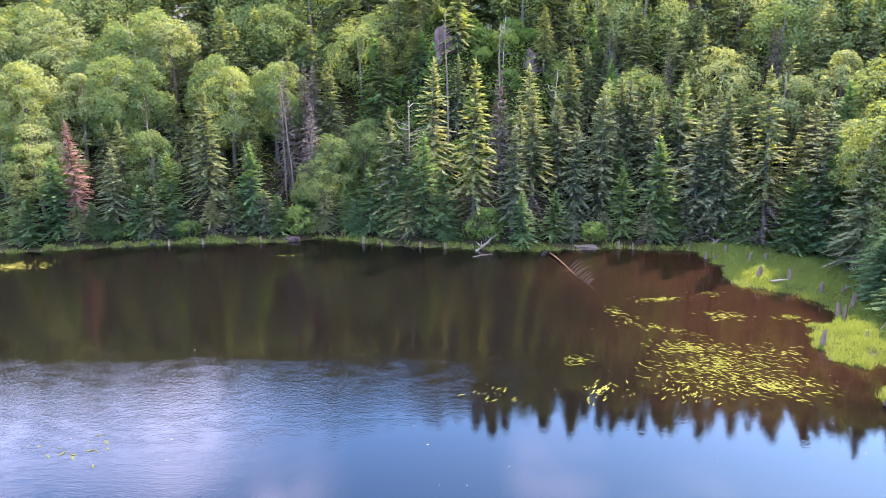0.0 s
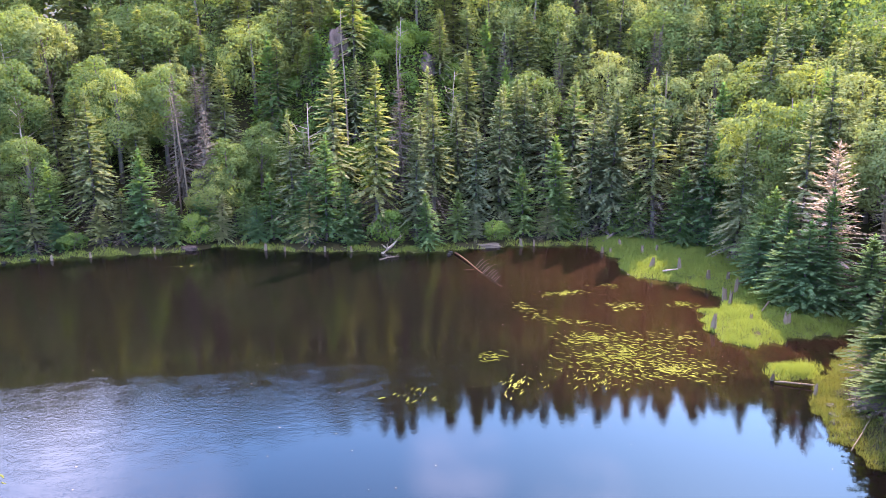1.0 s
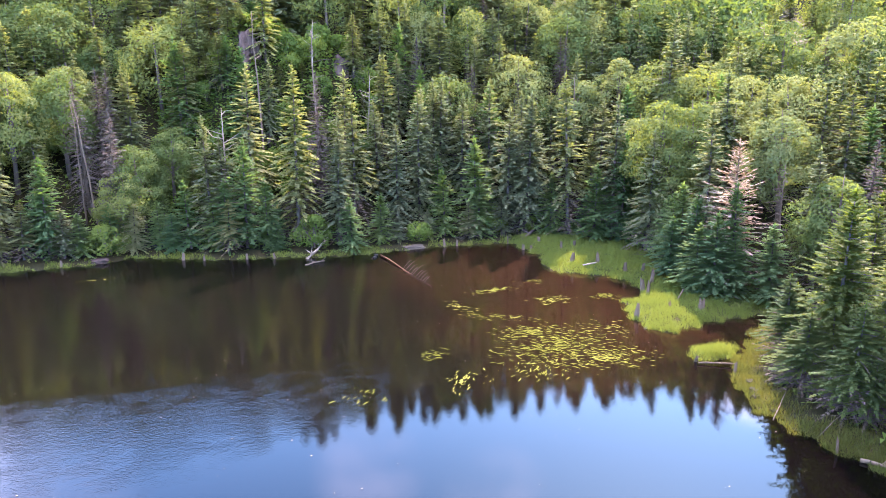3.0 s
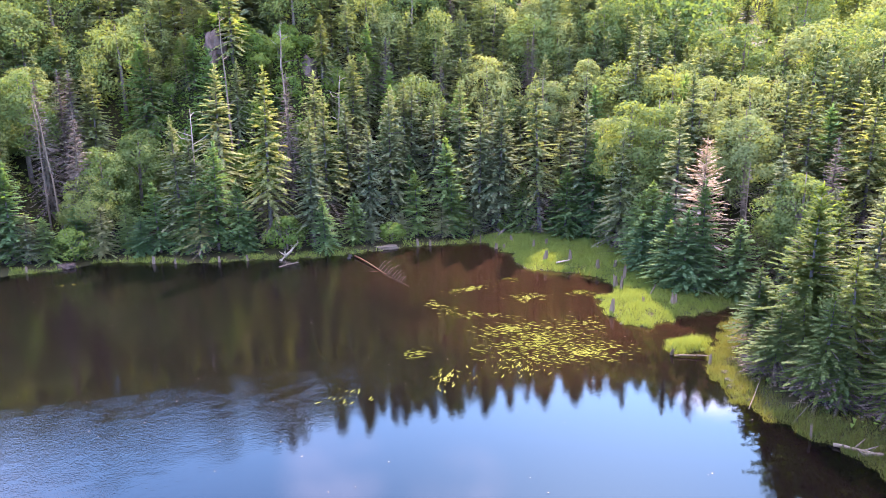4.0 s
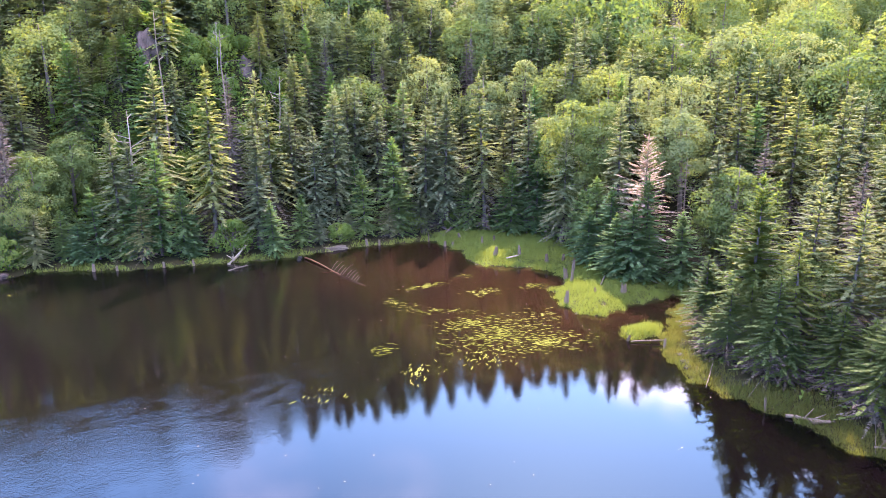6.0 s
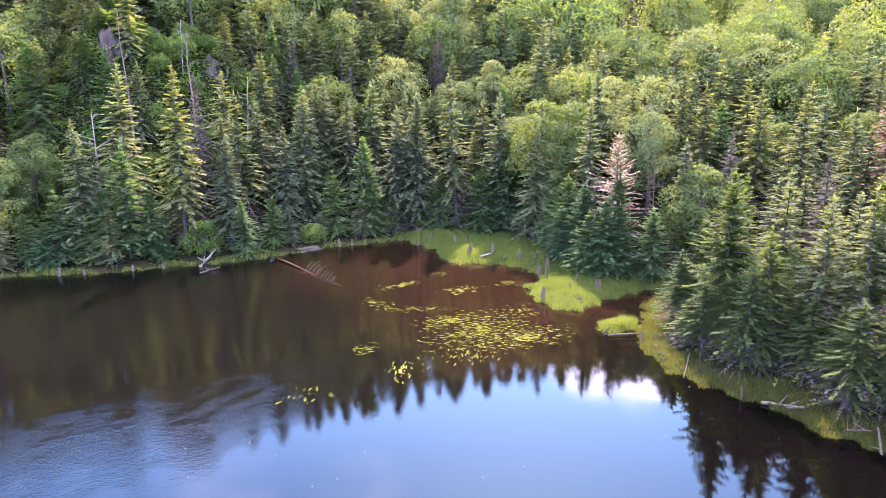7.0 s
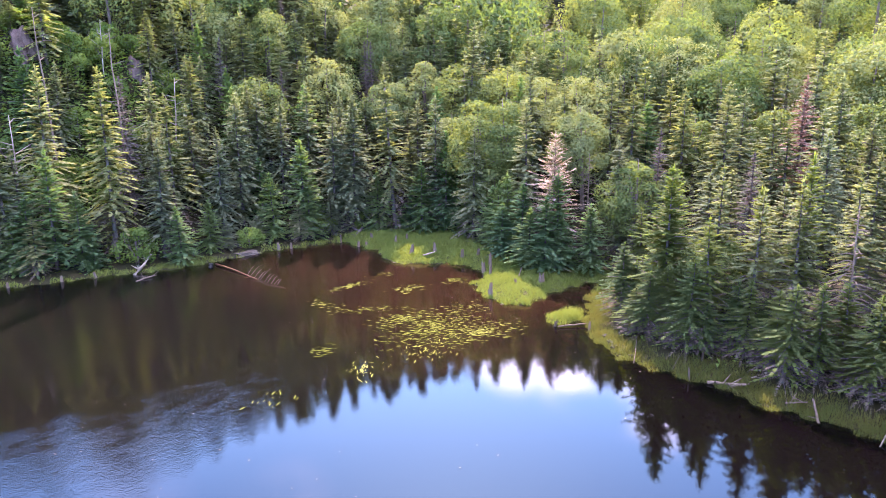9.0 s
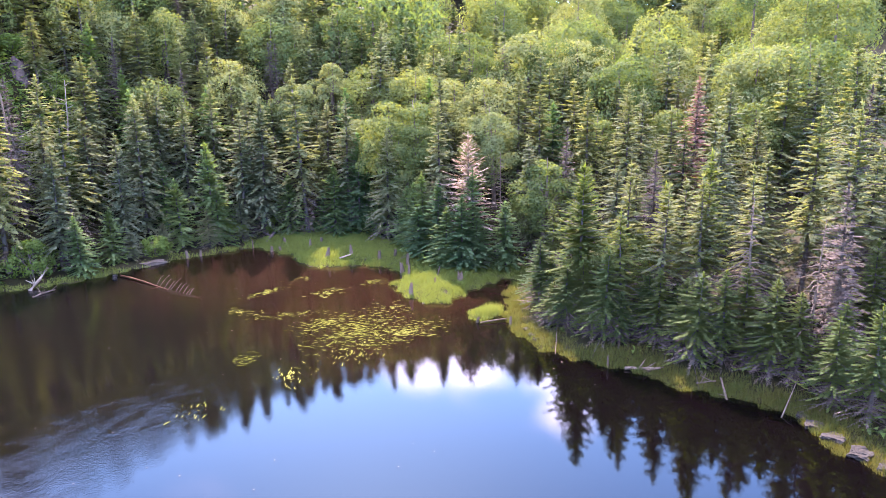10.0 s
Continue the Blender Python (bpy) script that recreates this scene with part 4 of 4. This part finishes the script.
grass("marsh_grass", "tall bright green marsh grass in the sunlit shallows", 240000, (14, 23, 22.3, 42), on_marsh, M_GRASS, 0.23, 3)
grass("bank_grass", "short green sedge along the far bank", 150000, (-30, 16, 40, 47), on_bank, M_GRASS, 0.26, 4)
grass("bank_sedge", "yellow-green and rusty sedge on the near bank", 260000, (12.4, 20, 3, 23), on_near_bank, M_SEDGE, 0.24, 5)
grass("islet_grass", "tuft of bright grass on a small islet", 12000, (14.2, 16.6, 20, 22), on_islet, M_GRASS, 0.3, 6)


# ---- stumps and posts ----
def stump(x, y, h, wide, lean, seed, z=None, label="weathered silver-grey dead stump standing in the shallows"):
    """A drowned trunk broken off short, split and jagged at the top."""
    q, h = random.Random(seed), h * 0.78
    t = thing("stump", label, "stump", "drowned stumps along the shore")
    g = max(ground_at(x, y), -0.35) if z is None else z
    t.matrix_basis = pose(x, y, g, q.uniform(-lean, lean), q.uniform(-lean, lean), q.uniform(0, 360))
    sides, V, F = 9, [], []
    top = [h * q.choice((0.62, 0.78, 0.9, 1.0, 1.08)) for _ in range(sides)]
    levels = (-0.15, 0.12, 0.5, 0.82, 1.0)
    for li, f in enumerate(levels):
        for k in range(sides):
            a = 2 * math.pi * k / sides
            rr = wide * 0.74 * (1.35 if li == 0 else 1.1 if li == 1 else 0.95 if li == 2 else 0.86 if li == 3 else 0.74) * (1 + 0.18 * math.sin(a * 3 + seed) + q.uniform(-0.07, 0.07))
            V.append((rr * math.cos(a), rr * math.sin(a), f * (top[k] if f > 0.6 else h)))
    for i in range(len(levels) - 1):
        for k in range(sides):
            F.append([i * sides + k, i * sides + (k + 1) % sides, (i + 1) * sides + (k + 1) % sides, (i + 1) * sides + k])
    V.append((0, 0, h * 0.62))
    for k in range(sides):
        F.append([4 * sides + k, 4 * sides + (k + 1) % sides, len(V) - 1])
    part("trunk", mesh_of("stump", V, F, M_SILVER), t)
    return t


for i, (x, y, h, w) in enumerate((
        (-26.8, 42.7, 0.6, 0.13), (-25.2, 44.3, 0.4, 0.1), (-17.7, 43.4, 0.5, 0.1), (-15.6, 43.7, 0.45, 0.09), (-12.0, 44.2, 0.45, 0.1), (-5.2, 43.6, 0.65, 0.12), (-4.0, 43.1, 0.45, 0.09), (-1.5, 42.5, 0.5, 0.1),
        (0.1, 42.1, 0.4, 0.09), (10.8, 41.6, 0.75, 0.11), (11.6, 41.5, 0.6, 0.09), (14.9, 40.9, 0.75, 0.06), (15.2, 39.1, 0.6, 0.12), (15.6, 38.7, 0.5, 0.12), (16.6, 39.7, 0.45, 0.12))):
    stump(x, y, h, w, 7, 300 + i)
for i, (x, y, h, w, lean) in enumerate((
        (17.0, 37.4, 0.6, 0.1, 5), (18.0, 37.6, 0.5, 0.11, 5), (16.2, 34.4, 0.75, 0.17, 20), (17.5, 33.8, 0.7, 0.13, 5), (18.1, 31.9, 0.7, 0.13, 8), (18.9, 31.4, 0.55, 0.12, 18), (18.2, 29.5, 0.9, 0.12, 4), (17.4, 29.1, 0.85, 0.15, 6),
        (17.2, 28.3, 0.9, 0.1, 3), (14.8, 25.5, 0.85, 0.14, 4), (18.7, 30.1, 0.4, 0.08, 5), (17.8, 25.0, 0.7, 0.19, 4), (16.5, 25.5, 0.4, 0.09, 8))):
    stump(x, y, h, w, lean, 330 + i)
stump(13.75, 13.6, 0.7, 0.05, 3, 350, label="pale upright dead post standing in dark water")
stump(14.85, 19.15, 0.6, 0.075, 5, 351)
stump(14.15, 20.5, 0.5, 0.075, 26, 352)


# ---- fallen wood ----
def fallen(name, label, a, b, r0, r1, mat, seed, bend=0.06, stubs=4, sides=8):
    """A fallen trunk from a to b with broken branch stubs."""
    q = random.Random(seed)
    t = thing(name, label, "log", "fallen wood in the pond")
    A, B = Vector(a), Vector(b)
    t.location = A
    d = B - A
    ln = d.length
    pts = [d * f + Vector((q.uniform(-bend, bend), q.uniform(-bend, bend), q.uniform(-bend, bend) * 0.5)) * ln * 0.3 * (1 if 0 < f < 1 else 0) for f in (0, 0.2, 0.4, 0.6, 0.8, 1)]
    part("trunk", mesh_of("trunk", *tube(pts, [r0 + (r1 - r0) * i / 5 for i in range(6)], sides, q, 0.12), mat, True), t)
    for i in range(stubs):
        o = pts[q.randrange(1, 5)]
        e = o + Vector((q.uniform(-1, 1), q.uniform(-1, 1), q.uniform(0.1, 0.9))).normalized() * q.uniform(0.2, 0.55)
        part("branch_stub", mesh_of("branch_stub", *tube([o, e], [r1 * 0.7, 0.01], 5), mat), t)
    return t


fallen("fallen_log", "bleached forked log sliding from the bank into water", (1.95, 41.3, 0.02), (3.5, 43.0, 0.85), 0.1, 0.055, M_BLEACHED, 401, 0.16, 11)
fallen("fallen_log", "small dark dead branch floating beside the bank", (1.7, 39.9, 0.0), (2.9, 40.3, 0.06), 0.05, 0.03, M_SILVER, 402, 0.2, 5)
fallen("fallen_log", "pale log lying along the islet", (14.1, 20.25, 0.06), (15.3, 19.6, 0.1), 0.035, 0.03, M_SILVER, 403, 0.04, 2)
fallen("fallen_log", "thin pale pole leaning from bank into dark water", (13.45, 15.75, -0.03), (14.7, 16.6, 0.42), 0.022, 0.014, M_SILVER, 404, 0.02, 0, 6)
fallen("fallen_log", "grey driftwood log beached at the bank", (14.0, 13.05, 0.05), (14.6, 12.0, 0.16), 0.06, 0.045, M_SILVER, 405, 0.08, 3)
fallen("fallen_log", "grey driftwood log beached at the bank", (14.2, 12.4, 0.04), (14.7, 11.9, 0.2), 0.065, 0.05, M_SILVER, 406, 0.08, 2)
fallen("fallen_log", "thin grey stick on the bank", (14.4, 10.5, 0.12), (14.8, 10.0, 0.22), 0.03, 0.02, M_SILVER, 407, 0.1, 2)
fallen("fallen_log", "dark weathered log end jutting over water", (14.1, 9.3, -0.02), (14.9, 9.9, 0.34), 0.045, 0.03, M_SILVER, 408, 0.05, 1)
fallen("fallen_log", "thin grey pole leaning from bank into dark water", (14.0, 7.55, -0.03), (15.4, 7.6, 0.85), 0.025, 0.014, M_SILVER, 409, 0.02, 0, 6)
fallen("fallen_log", "pale log lying in the marsh grass", (16.4, 33.5, 0.3), (17.3, 33.6, 0.34), 0.05, 0.04, M_BLEACHED, 410, 0.02, 0)
fallen("fallen_log", "thin pale stick in the marsh grass", (17.4, 26.3, 0.25), (18.2, 26.9, 0.6), 0.04, 0.03, M_SILVER, 411, 0.02, 0)
fallen("fallen_log", "brown fallen log at the head of the marsh", (16.0, 41.0, 0.15), (17.2, 41.9, 0.6), 0.12, 0.09, M_BARK, 412, 0.05, 2)


def sunken_tree():
    """A drowned spruce lying just awash, its bare ribs standing out of the water."""
    q = random.Random(9)
    t = thing("sunken_tree", "orange-brown drowned spruce trunk with bare curved branches", "log", "fallen wood in the pond")
    A, B = Vector((6.35, 40.5, 0.06)), Vector((7.5, 33.2, -0.03))
    t.location = A
    d = B - A
    pts = [d * f + Vector((0, 0, 0.05 * math.sin(f * 7))) for f in (0, 0.12, 0.3, 0.5, 0.75, 1)]
    part("trunk", mesh_of("trunk", *tube(pts, [0.06, 0.05, 0.04, 0.035, 0.028, 0.015], 8, q, 0.08), M_WETLOG, True), t)
    n = d.normalized()
    side = n.cross(Vector((0, 0, 1))).normalized()
    for i in range(10):
        f = 0.48 + 0.44 * (i + q.uniform(-0.3, 0.3)) / 10
        o = d * f
        for sg in (1, -1):
            ln = (1.15 - 0.7 * (f - 0.42) / 0.55) * q.uniform(0.7, 1.1)
            out = -side if sg > 0 else side
            tip = 0.5 if sg > 0 else -0.02
            back = q.uniform(-0.1, 0.25)
            p = [o + (out * g * 0.9 + n * (back * g - 0.35 * g * g)) * ln + Vector((0, 0, tip * ln * math.sin(g * 1.9))) for g in (0, 0.25, 0.5, 0.75, 1)]
            if sg > 0 or i % 2:
                part("branch", mesh_of("branch", *tube(p, [0.014, 0.013, 0.011, 0.008, 0.003], 4, cap=False), M_SILVER if sg > 0 else M_WETLOG), t)


sunken_tree()


# ---- rocks ----
def rock(name, label, x, y, z, size, mat, seed, tip=0):
    q = np.random.RandomState(seed)
    bm = bmesh.new()
    bmesh.ops.create_icosphere(bm, subdivisions=4, radius=1)
    for v in bm.verts:
        c = v.co.copy()
        k = 1 + (0.35 if size[2] < 1 else 0.7) * noise.noise(c * 1.3 + Vector((seed, 0, 0))) + 0.2 * noise.noise(c * 3.1 + Vector((0, seed, 0))) + 0.12 * noise.noise(c * 8 + Vector((0, 0, seed)))
        c = (Vector([max(-0.72, min(0.72, a)) for a in c]) if size[2] < 1 else c * 0.85) * k
        v.co = Vector((c.x * size[0], c.y * size[1], c.z * size[2]))
    me = bpy.data.meshes.new(name)
    bm.to_mesh(me)
    bm.free()
    me.materials.append(mat)
    ob = tagged(new(name, me), label, "rock", "rocks on the bank")
    ob.matrix_basis = pose(x, y, z, tip, 0, q.uniform(-12, 12))
    return ob


rock("boulder", "pale flat-topped boulder at the water's edge", 8.8, 41.8, 0.03, (0.9, 0.42, 0.22), M_SLAB, 3)
rock("boulder", "pinkish grey weathered boulder half under roots", -10.0, 44.6, 0.05, (0.6, 0.4, 0.26), M_CLIFF, 4)
for i, (x, y, s) in enumerate(((13.9, 6.6, 0.6), (13.5, 5.9, 0.7), (13.0, 5.1, 0.75), (12.7, 4.3, 0.7), (14.3, 7.1, 0.4), (12.9, 3.4, 0.8))):
    rock("boulder", "grey lichen-covered shore boulder", x + 0.15, y, 0.02, (s * 0.55, s * 0.5, s * 0.26), M_ROCK, 20 + i)
for i, (x, y, s) in enumerate(((-19.6, 43.5, 0.2), (-20.3, 43.2, 0.16), (-18.8, 43.6, 0.18), (6.1, 40.7, 0.16), (5.9, 40.2, 0.12), (14.4, 17.6, 0.25), (14.1, 17.2, 0.2), (14.7, 18.2, 0.22), (13.9, 16.2, 0.16))):
    rock("stone", "small pale stone at the waterline", x, y, 0.04, (s, s * 0.8, s * 0.6), M_ROCK, 40 + i)
rock("cliff", "bare reddish rock face on the wooded slope", -0.1, 56.3, ground_at(-0.1, 56.3) + 0.2, (0.9, 0.7, 1.8), M_CLIFF, 63, -38)
rock("cliff", "grey rock face on the wooded slope", 7.0, 56.2, ground_at(7.0, 56.2) - 0.2, (0.65, 0.5, 1.4), M_CLIFF, 67, -38)


# ---- floating leaves ----
def leaf_mesh(seed):
    q = random.Random(seed)
    ln, w, V, F = q.uniform(0.2, 0.34), q.uniform(0.015, 0.024), [], []
    for i in range(6):
        f = i / 5
        x, y = ln * (f - 0.5), 0.06 * ln * math.sin(f * 3 + seed)
        k = w * math.sin(math.pi * min(0.97, 0.12 + 0.86 * f)) + 0.004
        V += [(x, y - k, 0.0), (x, y + k, 0.006 * math.sin(f * 5 + seed))]
    for i in range(5):
        F.append([2 * i, 2 * i + 2, 2 * i + 3, 2 * i + 1])
    return mesh_of("leaf", V, F, M_PAD)


def floating_leaves():
    r = random.Random(77)
    shapes = [leaf_mesh(i) for i in range(8)]
    single = 0
    # patches: centre, half-axes, turn in degrees, leaves
    for cx, cy, ax, ay, turn, n in ((10.0, 23.6, 2.4, 1.5, 20, 250), (11.2, 21.9, 1.7, 1.1, 0, 130), (9.6, 25.4, 1.5, 0.8, 0, 90), (8.2, 21.8, 1.1, 1.0, 30, 40), (5.2, 21.6, 1.1, 0.75, 10, 26), (1.6, 21.5, 1.0, 0.75, 0, 11),
                                    (5.0, 24.3, 0.6, 0.5, 0, 22), (10.3, 31.6, 1.2, 0.32, 4, 44), (12.4, 29.2, 1.0, 0.55, 0, 40), (15.2, 28.8, 0.7, 0.5, 0, 30), (7.8, 29.6, 0.5, 1.1, 10, 22), (9.0, 27.6, 1.7, 0.45, -28, 34), (12.8, 24.8, 1.2, 1.0, 0, 26),
                                    (-24.9, 38.4, 1.3, 1.0, 0, 110), (-22.9, 38.6, 0.6, 0.9, 20, 16), (-9.6, 40.5, 0.9, 0.2, 0, 12), (-10.8, 18.0, 1.3, 0.8, 0, 9), (13.0, 32.4, 0.9, 0.4, 0, 10)):
        patch = thing("leaf_patch", "patch of yellow-green ribbon leaves floating on the pond", "water plants", "floating leaf patches")
        patch.location = (cx, cy, 0.006)
        rest = []
        for i in range(int(n * 1.7)):
            a, d = r.uniform(0, 6.283), min(1.5, abs(r.gauss(0, 0.72))) ** 0.75
            u, v = ax * d * math.cos(a), ay * d * math.sin(a)
            c, s = math.cos(radians(turn)), math.sin(radians(turn))
            m = pose(u * c - v * s, u * s + v * c, r.uniform(0, 0.006), 0, 0, r.gauss(52, 24) if cx < 8.5 and 20 < cy < 23 else r.gauss(-36, 24)) @ Matrix.Scale(r.uniform(0.5, 1.0), 4)
            me = shapes[r.randrange(8)]
            if single < 290 and i % 3 == 0:
                single += 1
                ob = part("leaf", me, patch)
                ob.matrix_basis = m
            else:
                rest.append(([tuple(m @ w.co) for w in me.vertices], [list(f.vertices) for f in me.polygons]))
        if rest:
            tagged(part("leaves", mesh_of("leaves", *joined(rest), M_PAD), patch), kind="stuff")


floating_leaves()


def flotsam():
    r = np.random.RandomState(8)
    n = 240
    x, y = r.uniform(-22, 14, n), r.uniform(13, 41, n)
    ok = from_shore(x, y) < -0.5
    x, y = x[ok], y[ok]
    n = len(x)
    a = r.uniform(0, 6.28, n)
    w = np.stack((np.cos(a), np.sin(a), np.zeros(n)), 1)
    ac = np.stack((-np.sin(a), np.cos(a), np.zeros(n)), 1)
    ln = r.uniform(0.02, 0.065, n)
    tagged(new("flotsam", mesh_of("flotsam", *blades(np.stack((x, y, np.full(n, 0.012)), 1), w, ln, ln * 0.7, ac), M_BLEACHED)), "scattered pale petals and specks floating on the water", "flotsam", kind="stuff")


flotsam()
